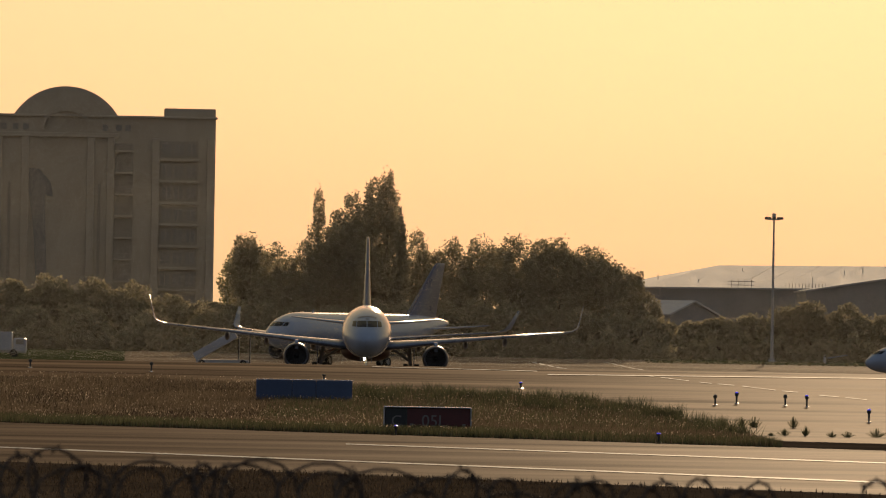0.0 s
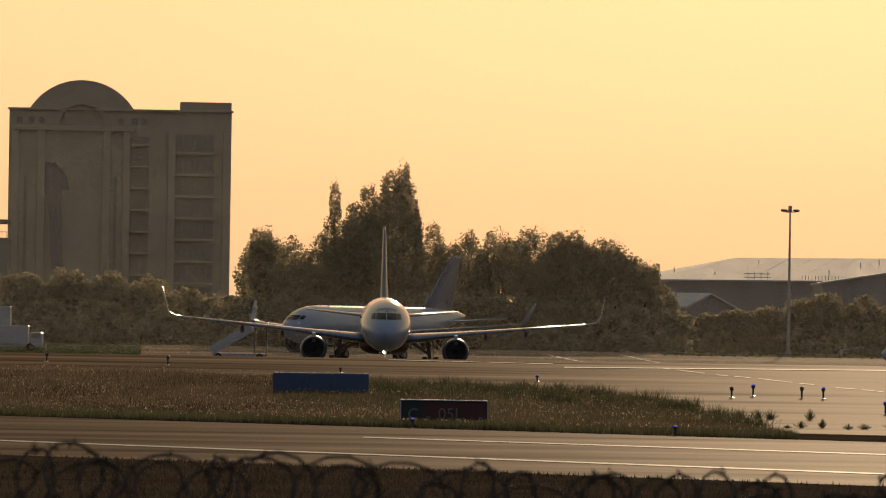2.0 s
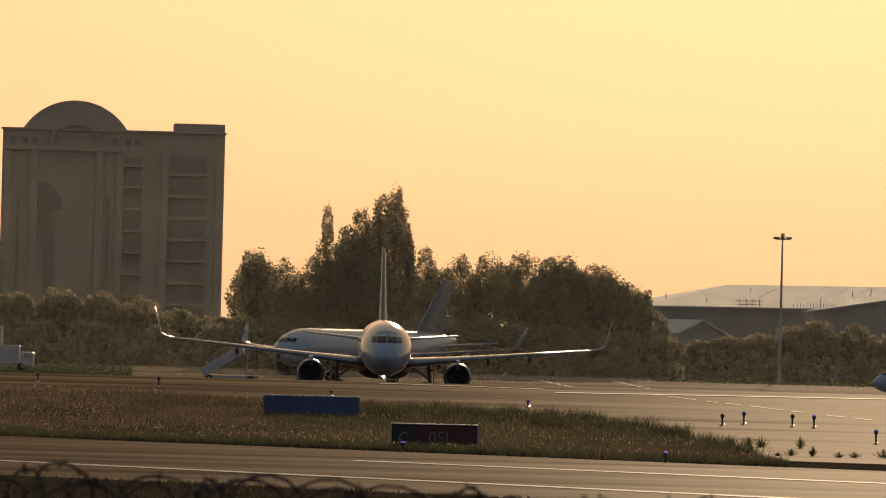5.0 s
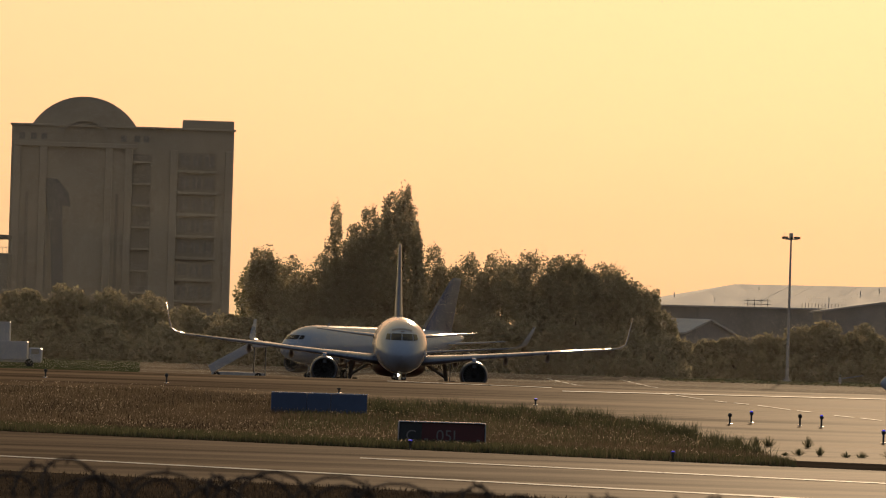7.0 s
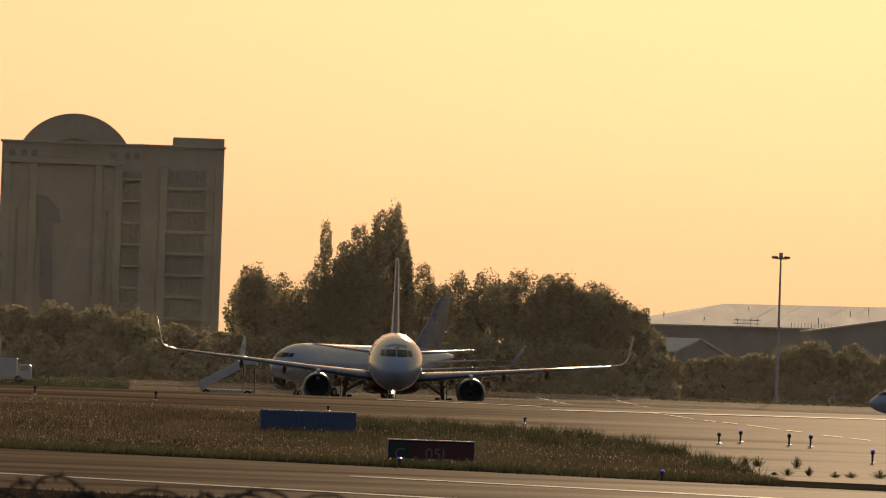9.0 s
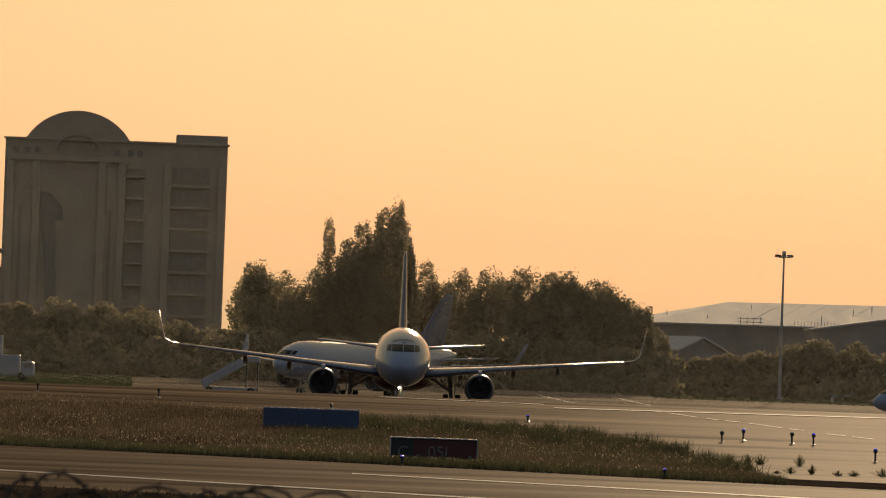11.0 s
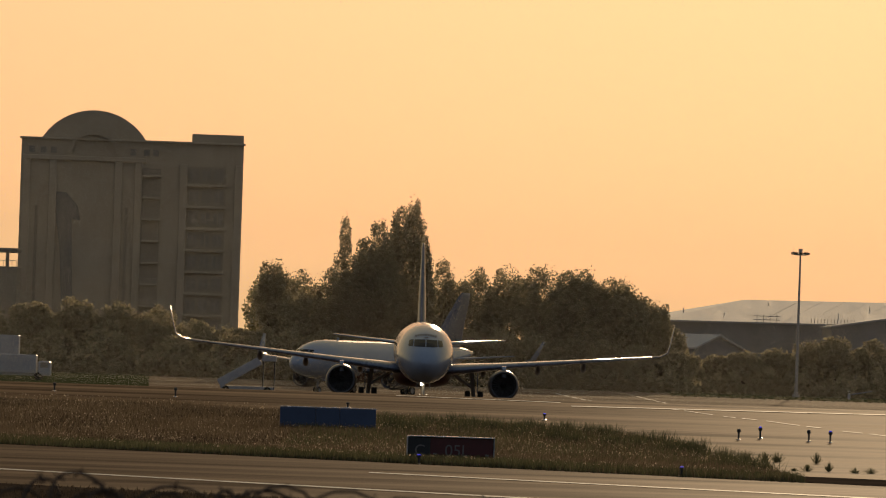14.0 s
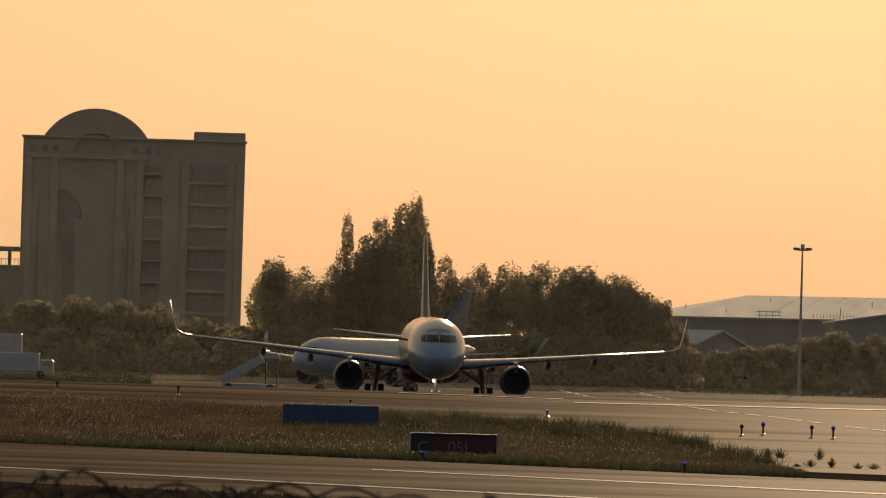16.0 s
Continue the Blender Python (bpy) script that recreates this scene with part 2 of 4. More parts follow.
gf = [(i * len(ys) + j, (i + 1) * len(ys) + j, (i + 1) * len(ys) + j + 1, i * len(ys) + j + 1)
      for i in range(len(xs) - 1) for j in range(len(ys) - 1)]
tagged(sheet("ground", gv, gf, M_ASPHALT, True), "weathered brown-grey asphalt apron lit from behind", "ground", kind="structure")

NEAR_EDGE = lambda x: 168.0 - 0.80 * x
ISLAND_NEAR = lambda x: 231.5 - 0.80 * x
ISLAND_FAR = lambda x: float(np.interp(x, [-90, -15, -3.3, 4.2, 8.4, 10.6, 12.2, 12.9], [326, 321, 311, 303, 295, 280, 250, 221.5]))
ground_patch("taxiway", NEAR_EDGE, ISLAND_NEAR, -80, 60, M_TAXIWAY, 0.012, label="smooth dark asphalt taxiway with long pale streaks", category="taxiway")
ground_patch("verge", lambda x: 20.0, NEAR_EDGE, -80, 80, M_SOIL, 0.03, label="dry earth verge under thin grass beside the taxiway", category="verge")
ground_patch("island", ISLAND_NEAR, ISLAND_FAR, -90, 12.9, M_SOIL, 0.03, 60, label="dry earth island between two taxiways", category="verge")
ground_patch("soil_strip", ISLAND_NEAR, lambda x: 241 - 0.55 * x, 11.5, 60, M_SOIL, 0.02, label="bare earth strip along the taxiway edge", category="verge")
ground_patch("apron", lambda x: 470.0, lambda x: 774.0, -140, 160, M_HAZED_CONCRETE, 0.012, label="far apron concrete, paled with haze and glint", category="apron")
ground_patch("far_verge", lambda x: 672.0, lambda x: 776.0, -160, -35.3, M_LAWN, 0.05, spread=0.155, label="mown green grass beside the apron", category="grass")
ground_patch("far_lawn", lambda x: 742.0, lambda x: 830.0, 26, 160, M_LAWN, 0.05, label="strip of green grass before the trees", category="grass")


def line(name, x0, y0, x1, y1, width, lift=0.03, label="worn white taxiway line, also used for painted glints"):
    n, verts, faces = 24, [], []
    for i in range(n + 1):
        x, y = x0 + (x1 - x0) * i / n, y0 + (y1 - y0) * i / n
        for d in (-width / 2, width / 2):
            verts.append((x, y + d, float(height(y + d)) + lift))
    faces = [(2 * i, 2 * i + 2, 2 * i + 3, 2 * i + 1) for i in range(n)]
    return tagged(sheet(name, verts, faces, M_PAINT), label, "road marking", kind="structure")


line("edge_line", -60, 242, 45, 140.5, 1.4)
line("edge_line", -3.3, 213, 45, 170.5, 1.4)
# bright glint along the crest, put in as a white strip
line("apron_line", -4, 350.5, 5.5, 345.5, 1.2)
line("apron_line", 6, 339, 60, 349, 1.2)
# far glint on the left, likewise laid as white paint
line("apron_line", -120, 661, -35, 668, 2.4)
line("apron_line", -21, 650, -15, 663, 2.4)
for x0, y0, x1, y1 in ((11.3, 340.5, 12.0, 338.5), (12.3, 337.6, 13.7, 332.5), (14.2, 330.5, 14.8, 329.0), (15.1, 328.3, 15.9, 326.6), (16.3, 325.5, 17.8, 320.0),
                       (18.1, 319.0, 18.8, 317.4), (19.7, 313.5, 20.6, 311.5), (20.9, 310.7, 21.8, 308.0)):
    line("centre_mark", x0, y0, x1, y1, 0.7, label="broken white taxiway centre mark")
for (x0, y0), (x1, y1), n in (((11.0, 730), (15.3, 650), 6), ((20.1, 742), (24.0, 640), 7)):
    for k in range(n):
        p, q = k / n, (k + 0.72) / n
        line("centre_mark", x0 + (x1 - x0) * p, y0 + (y1 - y0) * p, x0 + (x1 - x0) * q, y0 + (y1 - y0) * q, 9.0, label="broken white taxiway centre mark")


# ---- grass and weeds ----
def blades(name, points, tall, wide, mat, label, seed, lean=0.25):
    """One mesh of thin upright blades, one triangle each."""
    rng = np.random.default_rng(seed)
    n = len(points)
    p = np.asarray(points)
    h = tall * rng.uniform(0.45, 1.25, n)
    a = rng.uniform(0, math.pi, n)
    w = wide * rng.uniform(0.6, 1.3, n)
    side = np.stack([np.cos(a) * w, np.sin(a) * w * 0.5, np.zeros(n)], 1)
    top = p + np.stack([rng.normal(0, lean, n) * h, rng.normal(0, lean, n) * h, h], 1)
    v = np.stack([p - side, p + side, top], 1).reshape(-1, 3)
    f = np.arange(n * 3).reshape(-1, 3)
    return tagged(sheet(name, v.tolist(), f.tolist(), mat), label, "grass", kind="stuff")


def scatter(n, x0, x1, near, far, seed, patch=0.0, scale=0.1):
    rng = np.random.default_rng(seed)
    out = []
    while len(out) < n:
        x = rng.uniform(x0, x1)
        a, b = near(x), far(x)
        if rng.uniform() > (b - a) / 130:
            continue
        y = rng.uniform(a, b)
        if patch and noise.noise((x * scale, y * scale * 0.4, seed)) < rng.uniform(-1, 1) * patch - 0.12:
            continue
        out.append((x, y, float(np.interp(y, PROFILE_Y, PROFILE_Z))))
    return out


blades("dry_grass", scatter(130000, -34, 12.4, ISLAND_NEAR, ISLAND_FAR, 3, 0.5), 0.28, 0.017, M_DRY,
       "dry brown grass covering the island between taxiways", 5)
blades("green_grass", scatter(40000, -34, 12.6, ISLAND_NEAR, lambda x: ISLAND_NEAR(x) + 9, 6, 0.4), 0.32, 0.024, M_GREEN,
       "low green grass along the taxiway edge", 7)
blades("tall_weeds", scatter(20000, -8, 12.9, lambda x: ISLAND_NEAR(x) + 22, ISLAND_FAR, 8, 0.7, 0.3), 0.32, 0.026, M_GREEN,
       "tall green and brown weeds on the island's end", 9)
blades("verge_grass", scatter(26000, -20, 16, lambda x: NEAR_EDGE(x) - 45, NEAR_EDGE, 10, 0.6), 0.14, 0.025, M_VERGE,
       "thin dry grass on the near verge", 11)


# glints on the grass tips, painted as small pale blades
blades("seed_heads", [(x, y, z + 0.30) for x, y, z in scatter(6500, -34, 12.4, ISLAND_NEAR, ISLAND_FAR, 13, 0.3)], 0.07, 0.018, M_GLINT,
       "pale specks put in as glints over the dry grass", 14, 0.5)
tufts = np.random.default_rng(15)
clumps = [c for c in scatter(60, -4, 12.2, lambda x: ISLAND_FAR(x) - 22, ISLAND_FAR, 15)]
blades("brush", [(x + dx, y + dy, z) for x, y, z in clumps for dx, dy in tufts.normal(0, 0.28, (110, 2))], 0.62, 0.022, M_GREEN,
       "uneven taller brush along the island's far edge", 16, 0.4)


# ---- trees ----
def crown_points(lobes, n, rng):
    vol = np.array([l[3] * l[4] * l[5] for l in lobes])
    pick = rng.choice(len(lobes), n, p=vol ** 0.75 / (vol ** 0.75).sum())
    d = rng.normal(size=(n, 3))
    d /= np.linalg.norm(d, axis=1)[:, None]
    r = rng.uniform(0.45, 1.0, n) ** 0.5 * (1 + 0.10 * rng.normal(size=n))
    L = np.array(lobes)[pick]
    return L[:, :3] + d * L[:, 3:] * r[:, None]


def tree(name, x, y, lobes, leaves, size, mat, label, seed, trunk=0.35, fork=0.35, dense=2.2):
    """A tapered trunk with limbs into each lobe of the crown, and a crown of many leaf clumps. Lobes are (x, y, z, rx, ry, rz)."""
    rng = np.random.default_rng(seed)
    leaves, size = int(leaves * dense), size * 0.54 * (2.2 / dense) ** 0.5
    z0 = float(height(y))
    root = thing(name, x, y, z0, label=label, category="tree")
    # break every lobe into smaller clumps, so that the outline is uneven
    small = []
    for l in lobes:
        small.append((l[0], l[1], l[2], l[3] * 0.88, l[4] * 0.88, l[5] * 0.88))
        for k in range(16):
            d = rng.normal(size=3)
            d /= np.linalg.norm(d)
            s = rng.uniform(0.20, 0.42)
            small.append((*(np.array(l[:3]) + d * np.array(l[3:]) * rng.uniform(0.60, 0.84)), l[3] * s, l[4] * s, max(l[5] * s * 0.8, 0.3)))
    p = crown_points(small, leaves, rng)
    p[:, 2] = np.maximum(p[:, 2], 0.15)
    n = len(p)
    u = rng.normal(size=(n, 3))
    u /= np.linalg.norm(u, axis=1)[:, None]
    w = np.cross(u, rng.normal(size=(n, 3)))
    w /= np.linalg.norm(w, axis=1)[:, None]
    s = size * rng.uniform(0.5, 1.3, n)[:, None]
    v = np.stack([p - u * s, p - w * s * 0.55, p + u * s, p + w * s * 0.55], 1).reshape(-1, 3)
    crown = sheet("crown", v.tolist(), np.arange(n * 4).reshape(-1, 4).tolist(), mat, parent=root)
    bm = bmesh.new()
    top = max(l[2] for l in lobes)
    hub = Vector((0, 0, top * fork))
    tube((0, 0, -0.1), hub, trunk, trunk * 0.7, 10, bm)
    for l in lobes:
        mid = hub.lerp(Vector(l[:3]), 0.55) + Vector((0, 0, 0.4))
        tube(hub - Vector((0, 0, 0.2)), mid, trunk * 0.5, trunk * 0.3, 7, bm)
        tube(mid, Vector(l[:3]) + Vector((0, 0, l[5] * 0.6)), trunk * 0.3, trunk * 0.06, 6, bm)
    part("trunk", bm, M_BARK, root)
    return root


def broad(w, h, seed, low=0.22, depth=0.8):
    """Lobes of a broad crown of that half width and height."""
    r = random.Random(seed)
    out = [(0, 0, h * 0.62, w * 0.78, w * depth * 0.8, h * 0.36)]
    for k in range(5):
        a = k * 1.2566 + r.uniform(-0.4, 0.4)
        out.append((w * 0.55 * math.cos(a), w * depth * 0.5 * math.sin(a), h * r.uniform(0.36, 0.72), w * 0.46, w * 0.42, h * 0.22))
    out.append((0, 0, h * low, w * 0.8, w * 0.6, h * 0.2))
    return out


def spire(w, h, seed):
    """Lobes of a tall narrow poplar."""
    r = random.Random(seed)
    return [(r.uniform(-0.2, 0.2) * w, r.uniform(-0.3, 0.3) * w, h * t, w * (1.12 - t) ** 0.6, w * (1.12 - t) ** 0.6, h * 0.16)
            for t in (0.15, 0.28, 0.41, 0.54, 0.66, 0.77, 0.85)]


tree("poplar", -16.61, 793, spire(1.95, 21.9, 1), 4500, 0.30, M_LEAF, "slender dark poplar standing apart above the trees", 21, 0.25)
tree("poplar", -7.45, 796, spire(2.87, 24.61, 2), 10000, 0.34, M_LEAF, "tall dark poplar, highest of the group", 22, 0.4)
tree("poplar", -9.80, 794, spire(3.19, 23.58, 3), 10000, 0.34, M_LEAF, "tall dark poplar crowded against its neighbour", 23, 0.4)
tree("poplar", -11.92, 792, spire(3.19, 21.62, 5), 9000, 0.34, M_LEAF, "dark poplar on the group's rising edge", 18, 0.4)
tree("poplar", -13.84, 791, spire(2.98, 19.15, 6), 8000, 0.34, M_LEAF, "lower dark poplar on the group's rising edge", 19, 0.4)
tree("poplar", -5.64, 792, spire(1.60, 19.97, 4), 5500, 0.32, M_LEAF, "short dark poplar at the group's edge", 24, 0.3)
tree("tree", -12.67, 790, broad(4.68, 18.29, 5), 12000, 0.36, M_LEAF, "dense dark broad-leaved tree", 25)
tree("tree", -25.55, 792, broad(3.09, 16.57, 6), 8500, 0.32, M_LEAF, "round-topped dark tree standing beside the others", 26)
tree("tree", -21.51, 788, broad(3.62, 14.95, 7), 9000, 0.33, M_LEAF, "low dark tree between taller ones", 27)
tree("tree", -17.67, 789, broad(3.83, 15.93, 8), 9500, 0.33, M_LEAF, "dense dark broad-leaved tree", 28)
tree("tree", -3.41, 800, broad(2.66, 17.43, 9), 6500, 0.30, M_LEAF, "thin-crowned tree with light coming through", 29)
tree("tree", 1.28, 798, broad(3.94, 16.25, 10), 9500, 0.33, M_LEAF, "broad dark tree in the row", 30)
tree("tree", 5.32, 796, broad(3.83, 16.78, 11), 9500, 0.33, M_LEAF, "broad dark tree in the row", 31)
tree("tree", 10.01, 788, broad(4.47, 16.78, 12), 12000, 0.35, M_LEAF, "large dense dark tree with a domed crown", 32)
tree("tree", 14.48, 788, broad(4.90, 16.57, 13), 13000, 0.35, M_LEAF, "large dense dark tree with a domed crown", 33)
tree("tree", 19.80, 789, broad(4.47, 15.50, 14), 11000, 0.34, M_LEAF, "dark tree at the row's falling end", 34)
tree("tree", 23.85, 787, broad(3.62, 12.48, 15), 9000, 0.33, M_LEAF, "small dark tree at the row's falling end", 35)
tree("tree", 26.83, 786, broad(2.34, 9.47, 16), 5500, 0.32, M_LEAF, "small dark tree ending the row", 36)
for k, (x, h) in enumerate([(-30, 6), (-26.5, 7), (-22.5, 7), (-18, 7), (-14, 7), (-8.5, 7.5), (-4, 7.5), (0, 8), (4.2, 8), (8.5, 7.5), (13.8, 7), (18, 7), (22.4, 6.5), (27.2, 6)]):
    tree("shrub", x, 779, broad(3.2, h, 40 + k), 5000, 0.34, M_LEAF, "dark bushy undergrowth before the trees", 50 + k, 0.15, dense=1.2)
for k, (x, y, w, h) in enumerate([(-64, 800, 4, 10), (-57.5, 795, 3.5, 9.6), (-52, 800, 4, 10.4), (-46.5, 798, 4, 10.3), (-41, 796, 4, 9.4), (-36, 800, 4, 8.0),
                                  (-31.5, 798, 3.4, 7.2), (-60, 790, 3, 6), (-38, 788, 4, 5.5), (-47, 788, 4, 6), (-54, 788, 3.5, 6)]):
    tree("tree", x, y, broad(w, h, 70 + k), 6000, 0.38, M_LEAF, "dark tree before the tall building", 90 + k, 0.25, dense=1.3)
for k, (x, y, w, h) in enumerate([(29, 800, 3, 5.2), (33, 802, 3, 5.4), (37, 800, 3, 6.2), (41, 803, 3.2, 6.6), (45.5, 800, 3.3, 8.0), (49, 798, 3, 8.8), (54, 800, 3.4, 8.2), (58.5, 800, 3.5, 6.8), (63, 800, 4, 7.5), (68, 802, 4, 8.0)]):
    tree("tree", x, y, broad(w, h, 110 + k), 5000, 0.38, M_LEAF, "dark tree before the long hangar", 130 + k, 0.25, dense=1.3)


def hedge(name, x0, x1, y, h, n, seed, label):
    """A continuous low band of undergrowth."""
    rng = np.random.default_rng(seed)
    x = rng.uniform(x0, x1, n)
    top = h * (0.75 + 0.35 * np.sin(x * 0.9 + seed) * np.sin(x * 0.37) + 0.2 * np.sin(x * 2.7))
    p = np.stack([x, y + rng.normal(0, 0.9, n), float(height(y)) + np.maximum(top, 0.6) * rng.uniform(0, 1, n) ** 0.8], 1)
    u, w = rng.normal(size=(n, 3)) * 0.17, rng.normal(size=(n, 3)) * 0.12
    v = np.stack([p - u, p - w, p + u, p + w], 1).reshape(-1, 3)
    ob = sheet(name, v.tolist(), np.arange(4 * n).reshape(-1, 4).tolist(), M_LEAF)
    tagged(ob, label, "hedge", kind="stuff")


hedge("hedge", -32, 30, 775, 3.2, 26000, 1, "dark continuous undergrowth below the tree row")
hedge("hedge", -90, -28, 785, 3.4, 26000, 2, "dark continuous undergrowth below the building's trees")
hedge("hedge", 26, 90, 793, 3.2, 26000, 3, "dark continuous undergrowth before the hangars")
for k, (x, y, w, h) in enumerate([(-33, 1010, 5, 17), (-27.5, 1015, 5, 15), (-22, 1010, 5, 15)]):
    tree("tree", x, y, broad(w, h, 150 + k), 5000, 0.5, M_LEAF_PALE, "pale sunlit tree far behind the others", 160 + k, 0.3)


# ---- haze over the apron, imitated by bright motes ----
M_HAZE = leafy("bright_haze_motes", (0.68, 0.62, 0.50), (0.74, 0.68, 0.55), 0.55, 0.08, 1.0)


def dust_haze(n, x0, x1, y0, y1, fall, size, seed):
    """Fine motes added in place of haze in the air, thinning out with height."""
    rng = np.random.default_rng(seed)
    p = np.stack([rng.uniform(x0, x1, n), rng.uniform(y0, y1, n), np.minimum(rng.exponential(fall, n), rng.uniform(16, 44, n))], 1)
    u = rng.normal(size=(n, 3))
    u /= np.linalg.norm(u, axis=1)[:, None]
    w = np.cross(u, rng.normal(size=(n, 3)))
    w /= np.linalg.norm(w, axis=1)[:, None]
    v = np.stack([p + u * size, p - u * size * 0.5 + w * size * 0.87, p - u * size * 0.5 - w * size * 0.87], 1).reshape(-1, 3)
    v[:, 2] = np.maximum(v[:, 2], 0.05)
    tagged(sheet("dust_haze", v.tolist(), np.arange(3 * n).reshape(-1, 3).tolist(), M_HAZE), "bright motes imitating thin haze over the far apron", "haze", kind="stuff")


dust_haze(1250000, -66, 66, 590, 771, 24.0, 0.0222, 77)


# ---- the tall building ----
def tall_building():
    X0, X1, Y0, Y1, B = -69.7, -35.4, 930.0, 948.0, 0.2
    hotel = thing("tower_block", (X0 + X1) / 2, Y0, B, 3.5, label="tall pale stucco tower block with an arched gable and balconies", category="building")
    W, D = X1 - X0, Y1 - Y0
    h = W / 2
    part("wall", box((0, D / 2, 17.75), (W, D, 35.5), 0.05), M_STONE, hotel)
    # arched gable on the parapet
    c = -h + 11.15
    arc = [(c + 9.45 * math.sin(a), 35.48 - 5.03 + 9.45 * math.cos(a)) for a in [radians(57.8) * (1 - k / 12) for k in range(25)]]
    part("gable", loft([[(x, -0.25, z) for x, z in arc], [(x, 3.2, z) for x, z in arc]]), M_STONE, hotel, "round arched gable")
    inner, outer = [], []
    for k in range(21):
        a = math.pi * k / 20
        inner.append((c + 3.4 * math.cos(a), 33.2 + 2.9 * math.sin(a)))
        outer.append((c + 4.0 * math.cos(a), 33.2 + 3.5 * math.sin(a)))
    bm = bmesh.new()
    for (a, b), (d, e) in zip(zip(inner, inner[1:]), zip(outer, outer[1:])):
        loft([[(p[0], -0.02, p[1]) for p in (a, b, e, d)], [(p[0], -0.7, p[1]) for p in (a, b, e, d)]], bm=bm)
    part("arch_moulding", bm, M_STONE, hotel, "raised arched moulding")
    part("parapet_block", box((h - 4.0, 4.0, 36.0), (7.9, 7.9, 1.6), 0.06), M_STONE, hotel)
    part("cornice", box((-h / 2 + 1.2, -0.32, 32.4), (W * 0.56, 0.6, 0.7), 0.06), M_STONE, hotel)
    part("cornice", box((0, -0.25, 35.35), (W + 0.5, 0.5, 0.35), 0.05), M_STONE, hotel)
    for x in (-h + 0.9, c - 6.2, c + 3.9, c + 7.0, h - 9.2, h - 0.7):
        part("pilaster", box((x, -0.25, 16.1), (1.2, 0.5, 32.0), 0.08), M_STONE, hotel)
    # balcony bay, a darker panel set flat on the wall
    part("bay", box((-h + 20.2, -0.05, 16.0), (2.9, 0.12, 30.5)), M_STONE_DARK, hotel, "dark flat bay panel")
    for k in range(9):
        z = 3.2 + 3.35 * k
        slab = part("balcony", box((-h + 20.2, -0.6, z), (2.8, 1.0, 0.28), 0.03), M_STONE, hotel)
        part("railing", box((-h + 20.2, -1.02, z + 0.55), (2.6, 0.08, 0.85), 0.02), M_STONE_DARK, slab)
    for k in range(9):
        z = 3.0 + 3.35 * k
        sill = part("ledge", box((h - 5.6, -0.4, z - 1.0), (6.0, 0.8, 0.35), 0.04), M_STONE, hotel)
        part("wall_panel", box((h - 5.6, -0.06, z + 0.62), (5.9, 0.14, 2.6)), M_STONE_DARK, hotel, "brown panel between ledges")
        for dx in (-1.9, 0, 1.9):
            win = part("window", box((h - 5.6 + dx, -0.16, z + 0.62), (1.35, 0.10, 1.7)), M_WINDOW, hotel)
            part("window_frame", box((h - 5.6 + dx, -0.22, z + 0.62), (0.08, 0.08, 1.7)), M_STONE, win)
    # tall dark mosaic panel with a slanted head, and slit windows beside it
    mos = [(-h + x, z) for x, z in ((7.2, 4.0), (8.9, 4.0), (8.4, 15.0), (8.1, 23.0), (9.4, 22.8), (9.0, 25.0), (7.2, 27.1), (5.2, 27.2), (5.5, 24.0), (6.4, 18.0))]
    part("mural_panel", loft([[(x, -0.02, z) for x, z in mos], [(x, -0.22, z) for x, z in mos]]), M_MURAL, hotel, "tall dark mural panel")
    for x in (-h + 2.6, c + 5.3):
        part("slit_window", box((x, -0.05, 15), (0.5, 0.14, 20)), M_STONE_DARK, hotel)
    for k, x in enumerate((-h + 1.6, -h + 3.4, -h + 5.0, c + 6.1, c + 8.2, c + 9.6)):
        part("attic_window", box((x, -0.05, 33.6), (0.9, 0.16, 1.0)), M_WINDOW, hotel)
    return hotel


tall_building()


def low_buildings():
    # open canopy tower beside the tall building
    t = thing("canopy_tower", -72.5, 900, 0.2, label="dark flat-roofed tower with an open canopied top", category="building")
    part("wall", box((0, 4, 7.5), (10, 8, 15), 0.05), M_STONE_DARK, t)
    part("canopy", box((-0.4, 4, 17.45), (10.6, 8.6, 0.62), 0.05), M_STONE_DARK, t)
    for x in (-4.2, 3.4):
        part("post", box((x, 1.0, 16.05), (0.5, 0.5, 2.3)), M_STONE_DARK, t)
    part("railing", box((0, 0.2, 15.9), (9.8, 0.06, 0.08)), M_STEEL, t)
    for k in range(16):
        part("baluster", box((-4.8 + 0.64 * k, 0.2, 15.43), (0.06, 0.06, 0.9)), M_STEEL, t)
    a = thing("annex", -64, 850, 0.2, label="low pale annex with a flat parapet roof", category="building")
    part("wall", box((0, 4, 3.8), (11, 8, 7.6), 0.05), M_STONE, a)
    part("roof", box((0, 4, 7.75), (11.4, 8.4, 0.35), 0.04), M_STONE_DARK, a)
    for x in (-3.5, -0.5, 2.5):
        part("window", box((x, -0.03, 5.6), (1.6, 0.14, 1.3)), M_WINDOW, a)


low_buildings()


